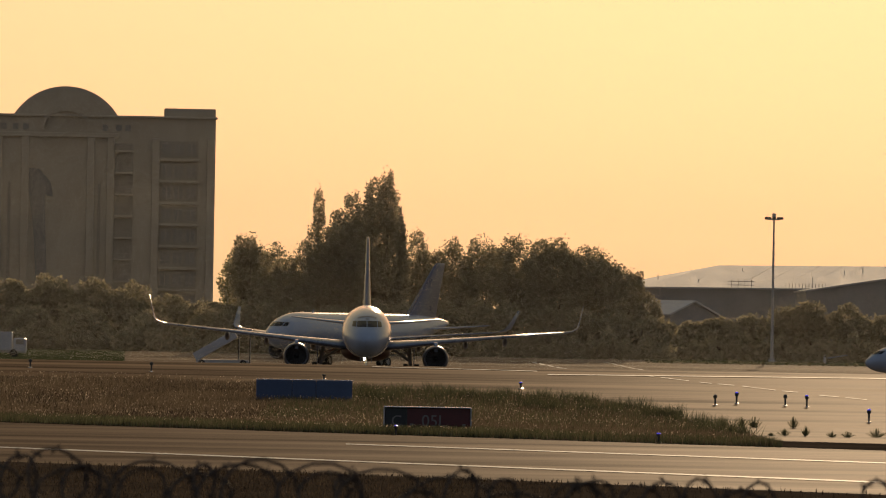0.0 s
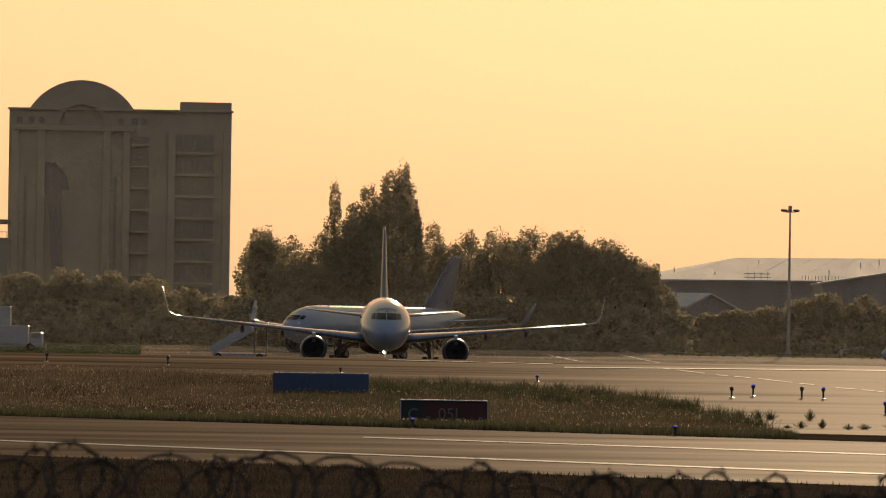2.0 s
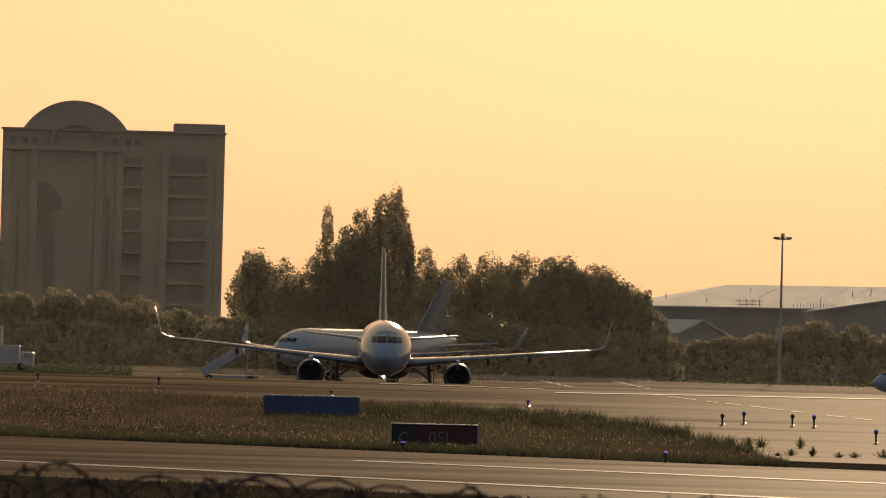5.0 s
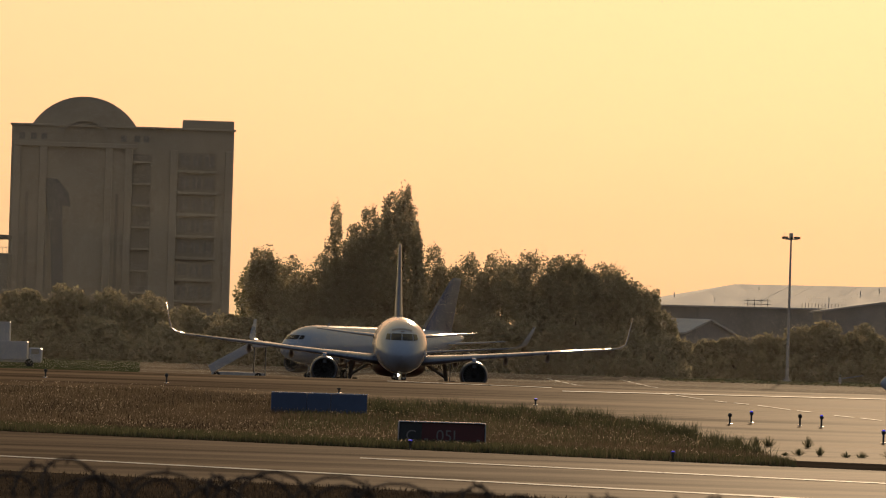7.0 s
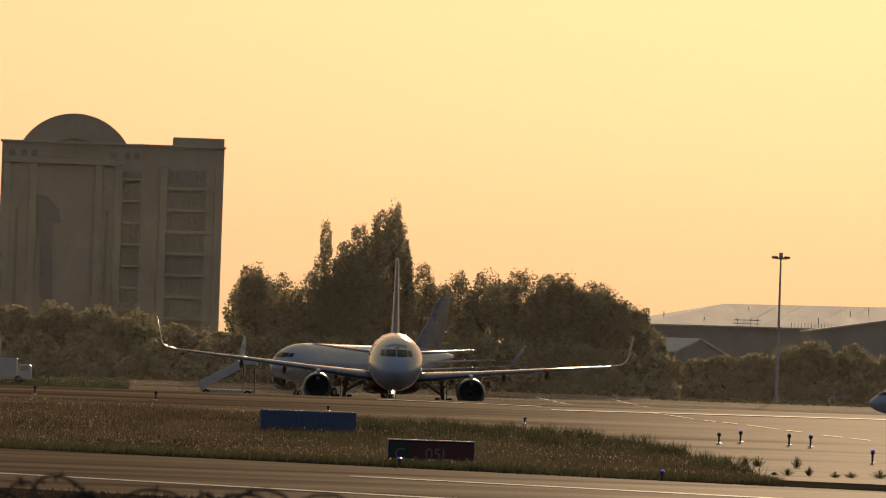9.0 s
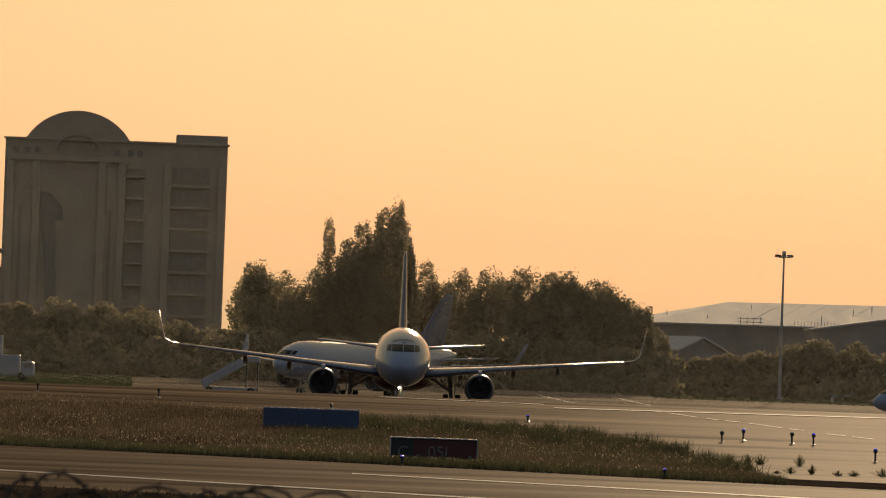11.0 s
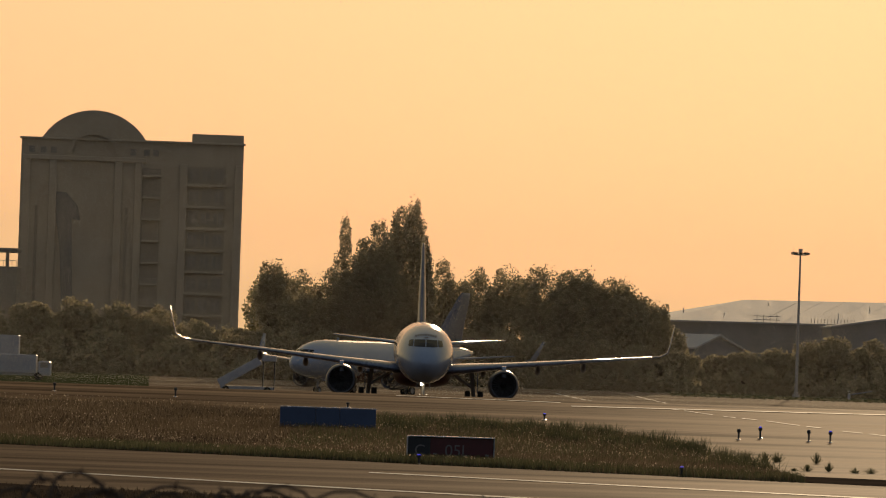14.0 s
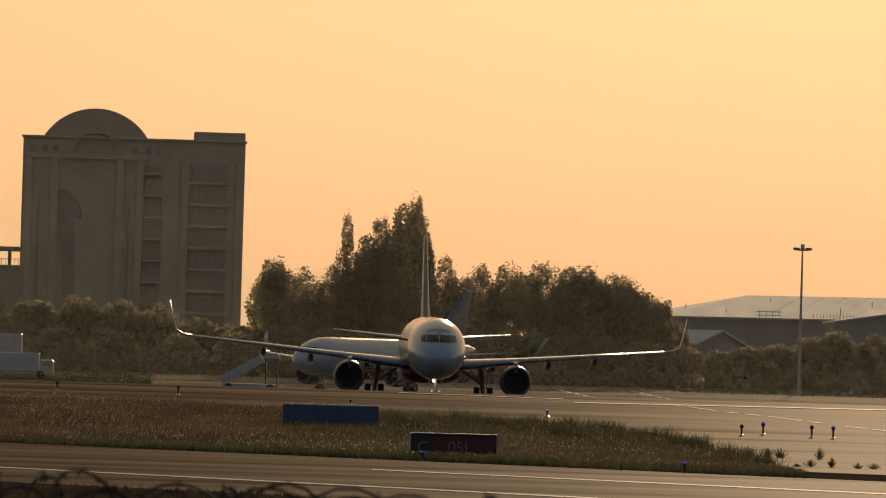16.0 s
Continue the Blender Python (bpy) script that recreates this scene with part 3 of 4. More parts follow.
# ---- hangars ----
def gabled(name, x0, x1, y0, depth, eave_l, peak_x, peak, eave_r, label, ribs=0):
    """A shed with a pitched roof whose gable faces the apron."""
    t = thing(name, 0, y0, 0.2, label=label, category="hangar")
    z = lambda v: v - 0.2
    front = [(x0, 0), (x1, 0), (x1, z(eave_r)), (peak_x, z(peak)), (x0, z(eave_l))]
    part("wall", loft([[(x, 0, h) for x, h in front], [(x, depth, h) for x, h in front]]), M_WALL, t)
    for a, b, ha, hb in ((x0 - 0.4, peak_x, eave_l - 0.1, peak), (peak_x, x1 + 0.4, peak, eave_r - 0.1)):
        quad = [(a, z(ha) + 0.03), (b, z(hb) + 0.03), (b, z(hb) + 0.30), (a, z(ha) + 0.30)]
        part("roof", loft([[(x, -0.5, h) for x, h in quad], [(x, depth, h) for x, h in quad]]), M_ROOF, t)
    return t


def long_hangar():
    """The long hangar with its roof falling towards the apron."""
    t = thing("long_hangar", 0, 1000, 0.2, label="long hangar with a pale ribbed metal roof and dark eaves", category="hangar")
    # eave line, ridge line behind it
    ex0, ex1, ez = 33.0, 105.0, 10.75
    part("wall", box(((ex0 + ex1) / 2, 30, ez / 2 + 0.06), (ex1 - ex0, 60, ez + 0.12)), M_WALL, t)
    # unseen rear wall added below the ridge to keep light out
    part("wall", box((76.6, 46.5, 12.6), (57, 0.4, 4.4)), M_WALL, t)
    ridge = [(31.5, 34, 11.7), (47.9, 46, 15.0), (105.0, 46, 15.6)]
    eave = [(32.0, -0.6, ez), (47.9, -0.6, ez + 0.1), (105.0, -0.6, ez + 0.4)]
    for k, (a, b, c, d) in enumerate(((eave[0], eave[1], ridge[1], ridge[0]), (eave[1], eave[2], ridge[2], ridge[1]))):
        up = Vector((0, 0, 0.25))
        part("roof", loft([[Vector(p) for p in (a, b, c, d)], [Vector(p) + up for p in (a, b, c, d)]]), M_ROOF, t)
    rise = lambda x, s: Vector(eave[1]).lerp(Vector(eave[2]), (x - 47.9) / 57.1).lerp(Vector(ridge[1]).lerp(Vector(ridge[2]), (x - 47.9) / 57.1), s)
    for k in range(14):
        x = 48.5 + 3.9 * k
        a, b = rise(x, 0.02), rise(min(x + 9, 104.8), 0.98)
        part("roof_rib", tube(a + Vector((0, 0, 0.27)), b + Vector((0, 0, 0.27)), 0.03, seg=6), M_ROOF, t)
    for x, s, hh in ((36.5, 0.45, 1.2), (43.0, 0.25, 1.3), (51.5, 0.75, 1.5), (62.0, 0.2, 2.6), (72.0, 0.7, 2.2), (68.5, 0.6, 2.0), (84, 0.5, 2)):
        p = rise(max(x, 47.9), s)
        part("vent_pipe", tube((x, p.y, p.z - 0.6), (x, p.y, p.z + hh * 0.5), 0.08, seg=7), M_ROOF, t)
    frame_x, frame_y, frame_z = 49.6, -0.2, ez + 0.2
    bm = bmesh.new()
    for dx in (-1.6, -0.5, 0.6, 1.7):
        tube((frame_x + dx, frame_y, frame_z), (frame_x + dx, frame_y, frame_z + 1.5), 0.05, seg=5, bm=bm)
    for dz in (0.6, 1.2):
        tube((frame_x - 2.2, frame_y, frame_z + dz), (frame_x + 2.2, frame_y, frame_z + dz), 0.05, seg=5, bm=bm)
    part("roof_frame", bm, M_WALL, t, "small dark frame on the eaves")
    bm = bmesh.new()
    for k in range(14):
        tube((57 + k * 0.55, -0.3, ez + 0.2), (57 + k * 0.55, -0.3, ez + 1.2), 0.05, seg=5, bm=bm)
    part("guard_rail", bm, M_WALL, t)


long_hangar()
gabled("near_hangar", 58.0, 100.0, 960, 26, 10.6, 84.0, 14.8, 11.0, "hangar with a low dark gable beside the long one")
shed = gabled("shed", -5.0, 5.0, 0, 16, 6.4, 0.0, 8.4, 6.4, "small shed with a pale pitched roof among the trees")
shed.matrix_basis = pose(38.6, 925, 0.2, 0, 0, 42)


# ---- light mast ----
def light_mast():
    z0 = float(height(780))
    t = thing("light_mast", 42.8, 780, z0, label="tall slender steel floodlight mast with a ring of lamps", category="light mast")
    part("pole", tube((0, 0, -0.05), (0, 0, 18.6), 0.23, 0.11, 12), M_STEEL, t)
    part("base", tube((0, 0, -0.05), (0, 0, 0.4), 0.5, 0.45, 12), M_STEEL, t)
    part("platform", lathe([(18.35, 0.1), (18.4, 0.85), (18.55, 0.9), (18.6, 0.1)], 16, "z"), M_STEEL, t)
    part("cap", box((0, 0, 18.95), (0.5, 0.5, 0.6), 0.05), M_STEEL, t)
    for k in range(8):
        a = k * math.pi / 4
        arm = part("floodlight", box((0, 0, 0), (0.5, 0.42, 0.32), 0.05), M_LAMP_BODY, t, loc=(0.95 * math.cos(a), 0.95 * math.sin(a), 18.62))
        arm.rotation_euler = (0, 0, a)
    part("lightning_rod", tube((-0.9, 0, 18.7), (-0.9, 0, 19.5), 0.025, 0.015, 5), M_STEEL, t)


light_mast()


# ---- aircraft ----
# distance behind the nose tip, height of the centre, half width, half height
STATIONS = [(0.0, 3.18, 0.04, 0.04), (0.08, 3.18, 0.30, 0.28), (0.3, 3.20, 0.60, 0.56), (0.7, 3.25, 0.92, 0.88), (1.3, 3.34, 1.22, 1.20), (2.0, 3.45, 1.46, 1.48),
            (2.8, 3.58, 1.65, 1.72), (3.8, 3.69, 1.81, 1.90), (5.0, 3.77, 1.92, 2.02), (6.5, 3.80, 1.975, 2.07), (12.0, 3.80, 1.975, 2.07), (18.0, 3.80, 1.975, 2.07),
            (24.0, 3.80, 1.975, 2.07), (26.5, 3.90, 1.87, 1.97), (29.0, 4.10, 1.62, 1.74), (31.5, 4.36, 1.28, 1.42), (34.0, 4.62, 0.88, 1.0), (36.2, 4.84, 0.48, 0.56), (37.5, 4.95, 0.2, 0.22)]
INLET = 10.5


def station(s):
    t = np.array(STATIONS)
    return [float(np.interp(s, t[:, 0], t[:, k])) * (1.0 if k == 1 else 1.02) for k in (1, 2, 3)]


def skin(x, z, out=0.012):
    """The point of the nose's skin that lies at x, z seen from the front."""
    lo, hi = 0.0, 6.4
    for _ in range(30):
        s = (lo + hi) / 2
        c, a, b = station(s)
        if (x / a) ** 2 + ((z - c) / b) ** 2 > 1:
            lo = s
        else:
            hi = s
    return Vector((x * (1 + out * 0.5), s - INLET - out * 2, z + out))


def patch(corners, n=4, thick=0.02):
    """A thin curved panel on the nose between four corners."""
    a, b, c, d = [Vector((*p, 0)) for p in corners]
    bm = bmesh.new()
    grid = []
    for i in range(n + 1):
        row = []
        for j in range(n + 1):
            p = a.lerp(b, i / n).lerp(d.lerp(c, i / n), j / n)
            row.append(bm.verts.new(skin(p.x, p.y)))
        grid.append(row)
    for i in range(n):
        for j in range(n):
            bm.faces.new((grid[i][j], grid[i + 1][j], grid[i + 1][j + 1], grid[i][j + 1]))
    bmesh.ops.recalc_face_normals(bm, faces=bm.faces)
    return bm


def airfoil(chord, thick, n=9):
    """Points (along the chord, height) round a wing section."""
    up, down = [], []
    for k in range(n):
        x = (1 - math.cos(math.pi * k / (n - 1))) / 2
        t = 5 * thick * (0.2969 * x ** 0.5 - 0.126 * x - 0.3516 * x * x + 0.2843 * x ** 3 - 0.1036 * x ** 4)
        up.append((x * chord, t * chord + 0.004))
        down.append((x * chord, -0.75 * t * chord - 0.004))
    return up + down[::-1]


def wing(sections, flip=1, lean=None):
    """A lofted wing from sections (x, leading edge, height, chord, thickness ratio)."""
    rings = []
    for k, (x, s, z, c, th) in enumerate(sections):
        tilt = lean[k] if lean else 0.0
        rings.append([(flip * (x - h * math.sin(tilt)), s - INLET + a, z + h * math.cos(tilt)) for a, h in airfoil(c, th)])
    bm = loft(rings)
    bmesh.ops.recalc_face_normals(bm, faces=bm.faces)
    return bm


def airliner(name, label, fin_mat, fairing_mat):
    """A twin-engined airliner with upturned wing tips; its nose points along -y, its origin lies on the ground below the engine inlets."""
    a = thing(name, 0, 0, 0, label=label, category="airplane")
    rings = []
    fine = sorted({s for s, *_ in STATIONS} | {0.03, 0.18, 0.5, 1.0, 1.65, 2.4, 3.3, 4.4, 5.7} | {9.0, 15.0, 21.0, 25.3, 27.8, 30.3, 32.7})
    for s in fine:
        c, w, h = station(s)
        rings.append([(w * math.cos(6.28319 * k / 40), s - INLET, c + h * math.sin(6.28319 * k / 40)) for k in range(40)])
    body = part("fuselage", loft(rings), M_SHADED_WHITE, a, "glossy white fuselage with blue shade in its paint", smooth=True)
    # belly fairing
    rings = []
    for s, w, h in ((11.0, 0.6, 0.25), (11.8, 1.45, 0.58), (13.0, 1.95, 0.78), (15.5, 2.05, 0.84), (18.5, 2.02, 0.82), (20.5, 1.5, 0.62), (21.8, 0.6, 0.25)):
        rings.append([(w * math.copysign(abs(math.cos(t)) ** 0.7, math.cos(t)), s - INLET, 2.24 + 1.1 * h * math.copysign(abs(math.sin(t)) ** 0.8, math.sin(t))) for t in [6.28319 * k / 28 for k in range(28)]])
    part("belly_fairing", loft(rings), fairing_mat, a, "dark red belly fairing", smooth=True)
    # cockpit panes
    for f in (1, -1):
        part("cockpit_pane", patch([(f * 0.03, 4.30), (f * 0.82, 4.30), (f * 0.78, 4.78), (f * 0.03, 4.80)]), M_GLASS, body, "dark cockpit pane")
        part("cockpit_pane", patch([(f * 0.88, 4.30), (f * 1.20, 4.34), (f * 1.12, 4.74), (f * 0.84, 4.78)]), M_GLASS, body, "dark cockpit pane")
    for k in range(9):
        x = -0.68 + 0.17 * k
        lift = 5.06 - 0.05 * (x / 0.5) ** 2
        part("lettering_bar", patch([(x - 0.06, lift), (x + 0.05, lift), (x + 0.05, lift + 0.13), (x - 0.06, lift + 0.13)], 1), M_MARK, body, "small dark bar of lettering")
    part("lettering_bar", patch([(-0.10, 4.90), (0.16, 4.90), (0.16, 4.97), (-0.10, 4.97)], 1), M_MARK, body, "small dark bar of lettering")
    # cabin windows and doors along both sides
    for f in (1, -1):
        for k in range(36):
            s = 6.6 + 0.53 * k
            part("cabin_window", box((f * 1.945, s - INLET, 4.27), (0.04, 0.24, 0.34), 0.015), M_GLASS, body)
    # wings with upturned tips, flap fairings
    for f in (1, -1):
        w = part("wing", wing([(1.6, 11.6, 2.60, 7.2, 0.13), (2.6, 12.2, 2.68, 6.6, 0.13), (6.4, 14.2, 3.08, 4.3, 0.115), (11.5, 16.9, 3.56, 2.9, 0.11), (16.55, 19.5, 4.01, 1.75, 0.10)], f), M_SHADED_GREY, a, "grey swept wing", smooth=True)
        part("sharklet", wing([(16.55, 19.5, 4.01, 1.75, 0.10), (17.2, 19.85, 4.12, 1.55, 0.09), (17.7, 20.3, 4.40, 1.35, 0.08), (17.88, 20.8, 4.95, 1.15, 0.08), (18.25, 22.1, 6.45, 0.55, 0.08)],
                               f, [0.05, 0.3, 1.0, 1.4, 1.4]), M_SHADED_GREY, w, "grey upturned wing tip", smooth=True)
        for x, s, z in ((8.3, 16.9, 2.86), (11.6, 18.2, 3.16), (4.4, 16.4, 2.58)):
            bm = loft([[(f * x + r * math.cos(t), s - INLET + d, z + 0.28 * dz + 1.5 * r * math.sin(t)) for t in [6.28319 * k / 10 for k in range(10)]]
                       for d, r, dz in ((0, 0.05, 0.6), (0.4, 0.17, 0.2), (1.4, 0.22, -0.3), (2.6, 0.18, -0.3), (3.6, 0.03, 0.1))])
            part("flap_fairing", bm, M_NACELLE, w, smooth=True)
        # engine
        eng = part("engine", lathe([(0.35, 0.83), (0.10, 0.86), (0.0, 0.92), (0.05, 0.99), (0.3, 1.04), (1.0, 1.10), (2.0, 1.08), (3.0, 0.94), (3.3, 0.85), (3.2, 0.80), (2.4, 0.78)], 32), M_NACELLE, a,
                   "dark engine nacelle", smooth=True, loc=(f * 5.72, 0, 1.73))
        part("intake_lip", lathe([(0.16, 0.85), (0.03, 0.88), (-0.015, 0.92), (0.03, 0.985), (0.16, 1.022)], 32), M_LIP, eng, "brushed metal intake lip", smooth=True)
        part("intake_liner", lathe([(0.15, 0.85), (0.5, 0.83), (1.0, 0.815), (1.05, 0.1)], 28), M_DARK, eng)
        rings = []
        for r, d in ((0.22, 0.0), (0.5, 0.03), (0.81, 0.06)):
            rings.append([(r * math.cos(6.28319 * k / 48), 0.86 + d + (0.07 if k % 2 else 0.0), r * math.sin(6.28319 * k / 48)) for k in range(48)])
        part("fan", loft(rings, caps=False), M_FAN, eng)
        part("spinner", lathe([(0.55, 0.02), (0.65, 0.10), (0.9, 0.22), (1.0, 0.24)], 16), M_DARK, eng, smooth=True)
        part("exhaust", lathe([(2.6, 0.60), (3.6, 0.52), (4.2, 0.40), (4.2, 0.05)], 20), M_DARK, eng, smooth=True)
        pyl = [(0.55, 2.86, 0.12), (0.75, 3.04, 0.18), (1.5, 3.06, 0.2), (3.0, 3.0, 0.2), (5.2, 2.78, 0.12)]
        part("pylon", loft([[(f * 5.72 - w2, y, 2.3), (f * 5.72 + w2, y, 2.3), (f * 5.72 + w2 * 0.8, y, z), (f * 5.72 - w2 * 0.8, y, z)] for y, z, w2 in pyl]), M_SHADED_WHITE, a)
        # main gear
        g = 17.7 - INLET
        leg = part("main_gear_leg", tube((f * 3.80, g, 0.58), (f * 3.55, g, 2.6), 0.15, 0.17, 10), M_STEEL, a)
        part("gear_brace", tube((f * 3.72, g, 1.35), (f * 2.2, g, 2.35), 0.11, seg=8), M_STEEL, leg)
        part("gear_door", box((f * 4.02, g, 1.75), (0.06, 0.9, 1.5), 0.02), M_SHADED_GREY, leg)
        part("axle", tube((f * 3.80 - 0.55, g, 0.585), (f * 3.80 + 0.55, g, 0.585), 0.09, seg=8), M_STEEL, leg)
        part("torque_link", box((f * 3.80, g - 0.25, 1.0), (0.16, 0.2, 0.6), 0.03), M_STEEL, leg)
        for dx in (-0.46, 0.46):
            wheel(a, f * 3.80 + dx, g, 0.585, 0.585, 0.40)
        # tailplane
        part("tailplane", wing([(0.3, 31.6, 4.18, 3.9, 0.10), (1.2, 32.1, 4.27, 3.6, 0.10), (6.42, 35.0, 4.74, 1.35, 0.09)], f), M_SHADED_WHITE, a, "white tailplane half with blue shade in its paint", smooth=True)
    # fin
    rings = []
    for z, s, c in ((5.1, 27.8, 6.6), (5.7, 29.0, 6.0), (8.5, 31.7, 4.1), (11.4, 34.4, 2.35), (11.76, 34.9, 1.8)):
        rings.append([(h, s - INLET + d, z) for d, h in [(x, y * 1.25) for x, y in airfoil(c, 0.10)]])
    bm = loft(rings)
    bmesh.ops.recalc_face_normals(bm, faces=bm.faces)
    fin = part("fin", bm, fin_mat, a, "dark painted tail fin", smooth=True)
    part("fin_edge", loft([[(-0.02, 27.9 - INLET, 5.2), (0.02, 27.9 - INLET, 5.2), (0.02, 28.2 - INLET, 5.2), (-0.02, 28.2 - INLET, 5.2)],
                           [(-0.02, 34.35 - INLET, 11.4), (0.02, 34.35 - INLET, 11.4), (0.02, 34.6 - INLET, 11.4), (-0.02, 34.6 - INLET, 11.4)]]), M_SHADED_GREY, fin, "grey leading edge")
    # nose gear with its light
    g = 5.07 - INLET
    leg = part("nose_gear_leg", tube((0, g, 0.38), (0, g + 0.15, 1.9), 0.10, 0.12, 10), M_STEEL, a)
    part("axle", tube((-0.34, g, 0.38), (0.34, g, 0.38), 0.06, seg=8), M_STEEL, leg)
    for x in (-0.22, 0.22):
        part("gear_door", box((x * 2.0, g + 0.6, 1.62), (0.04, 1.2, 0.45), 0.015), M_SHADED_GREY, leg)
        wheel(a, x, g, 0.38, 0.38, 0.2)
    part("taxi_light", lathe([(-0.08, 0.02), (-0.05, 0.07), (0.0, 0.09), (0.10, 0.06)], 14), M_NOSE_GLOW, leg, "lit taxi light", loc=(-0.15, g - 0.3, 1.66))
    for x in (-0.24, 0.24):
        part("turn_light", lathe([(-0.05, 0.01), (-0.03, 0.04), (0.04, 0.04)], 10), M_DIM_GLOW, leg, "small lit lamp", loc=(x, g - 0.2, 0.98))
    part("antenna", box((0, 9.0 - INLET, 6.0), (0.03, 0.35, 0.35), 0.01), M_SHADED_WHITE, a)
    return a


def wheel(parent, x, y, z, r, width):
    w = part("wheel", lathe([(-width / 2, r * 0.55), (-width / 2, r * 0.9), (-width * 0.32, r), (width * 0.32, r), (width / 2, r * 0.9), (width / 2, r * 0.55)], 24, "x"), M_RUBBER, parent, "black tyre on a grey rim", smooth=True, loc=(x, y, z))
    part("rim", lathe([(-width * 0.42, 0.03), (-width * 0.36, r * 0.5), (-width * 0.48, r * 0.56), (width * 0.48, r * 0.56), (width * 0.36, r * 0.5), (width * 0.42, 0.03)], 16, "x"), M_STEEL, w)
    return w


plane = airliner("airliner", "white twin-engined airliner taxiing with its nose light on", M_FIN, M_RED)
parked = copy_thing(plane, pose(-13.3, 660, float(height(660)), 0, 0, -31))
tagged(parked, "white airliner with a dark fin, parked far off on the apron")
small_jet = copy_thing(plane, pose(33.7 + 6.3, 480, float(height(480)), 0, 0, -84))
small_jet.scale = (0.6, 0.6, 0.6)
for ob in [o for p in (parked, small_jet) for o in p.children_recursive if o.name.startswith(("taxi_light", "turn_light", "cabin_window", "lettering_bar"))]:
    bpy.data.objects.remove(ob)
tagged(small_jet, "small parked jet with a pale pointed nose")


# ---- signs, boards and lamps round the island ----
def runway_sign():
    y = 240.0
    t = thing("runway_sign", -0.5, y, float(height(y)), 2, label="dark red and black runway holding sign with pale metal frame", category="sign")
    W, Hh = 3.42, 0.93
    part("case", box((0, 0.12, 0.05 + Hh / 2), (W, 0.22, Hh), 0.02), M_LAMP_BODY, t)
    part("face", box((0.44, 0.0, 0.06 + Hh / 2), (W * 0.73, 0.03, Hh * 0.93), 0.004), M_SIGN, t, "dark red face")
    part("face", box((-1.27, 0.0, 0.06 + Hh / 2), (W * 0.235, 0.03, Hh * 0.93), 0.004), M_BLACK, t, "black face")
    part("frame", box((0, 0.05, 0.07 + Hh), (W + 0.06, 0.34, 0.045), 0.01), M_METAL, t, "bright metal top edge")
    for x in (-W / 2 - 0.02, W / 2 + 0.02):
        part("frame", box((x, 0.05, 0.05 + Hh / 2), (0.05, 0.3, Hh)), M_STEEL, t)
    for x in (-1.3, 0, 1.3):
        part("foot", box((x, 0.12, 0.0), (0.12, 0.3, 0.14)), M_STEEL, t)
    part("mark_bar", box((-0.62, -0.021, 0.30), (0.16, 0.008, 0.10)), M_LETTER, t, "small illegible mark")
    part("mark_bar", box((1.45, -0.021, 0.27), (0.14, 0.008, 0.16)), M_LETTER, t, "small illegible mark")
    for body, x, size in (("C", -1.45, 0.62), ("05L", -0.24, 0.66)):
        cu = bpy.data.curves.new("lettering", "FONT")
        cu.body, cu.size, cu.extrude = body, size, 0.004
        ob = new("lettering", cu)
        ob.parent, ob.matrix_basis = t, pose(x, -0.022, 0.24, 90, 0, 0)
        cu.materials.append(M_LETTER)


runway_sign()


def blue_board():
    y = 291.0
    t = thing("blue_board", -6.55, y, float(height(y)), 1, label="low blue board of three panels standing in the grass", category="barrier")
    for k, (x, w) in enumerate(((-1.49, 1.72), (-0.04, 1.14), (1.42, 1.74))):
        part("panel", box((x, 0, 0.52), (w, 0.10, 1.0), 0.02), M_BLUE, t)
    for x in (-2.2, -0.62, 0.55, 2.2):
        part("post", box((x, 0.12, 0.45), (0.08, 0.08, 1.0)), M_STEEL, t)
    part("top_rail", box((0, 0.03, 1.045), (4.7, 0.16, 0.04), 0.01), M_METAL, t, "bright top rail")


blue_board()


def edge_lamp(x, y, tall, lit, scale=1.0):
    t = thing("taxiway_lamp", x, y, float(height(y)), label="short taxiway edge lamp with a blue lens" if lit else "short dark taxiway edge lamp on a stem", category="lamp", group="taxiway edge lamps")
    part("base", lathe([(-0.02, 0.14), (0.03, 0.14), (0.05, 0.06), (0.06, 0.02)], 12, "z"), M_METAL, t, "bright metal base plate")
    part("stem", tube((0, 0, 0.02), (0, 0, tall * 0.72), 0.045 * scale, 0.05 * scale, 8), M_LAMP_BODY, t)
    part("head", lathe([(tall * 0.62, 0.05 * scale), (tall * 0.72, 0.10 * scale), (tall * 0.88, 0.105 * scale), (tall * 0.9, 0.04)], 12, "z"), M_LAMP_BODY, t)
    part("lens", lathe([(tall * 0.86, 0.085 * scale), (tall * 0.95, 0.08 * scale), (tall, 0.03 * scale), (tall + 0.005, 0.004)], 12, "z"), M_BLUE_GLOW if lit else M_LAMP_BODY, t, "blue lens" if lit else "")
    return t


for x, y, tall, lit in ((13.5, 296, 0.55, False), (14.7, 299, 0.60, True), (17.0, 297, 0.58, False), (18.0, 296, 0.60, True), (19.5, 274, 0.62, True),
                        (-1.7, 233.2, 0.40, True), (8.2, 225.6, 0.40, True), (-6.3, 325, 0.30, False), (4.2, 316, 0.36, True), (-16.0, 333, 0.55, False), (-22.9, 336, 0.5, False)):
    edge_lamp(x, y, tall, lit)


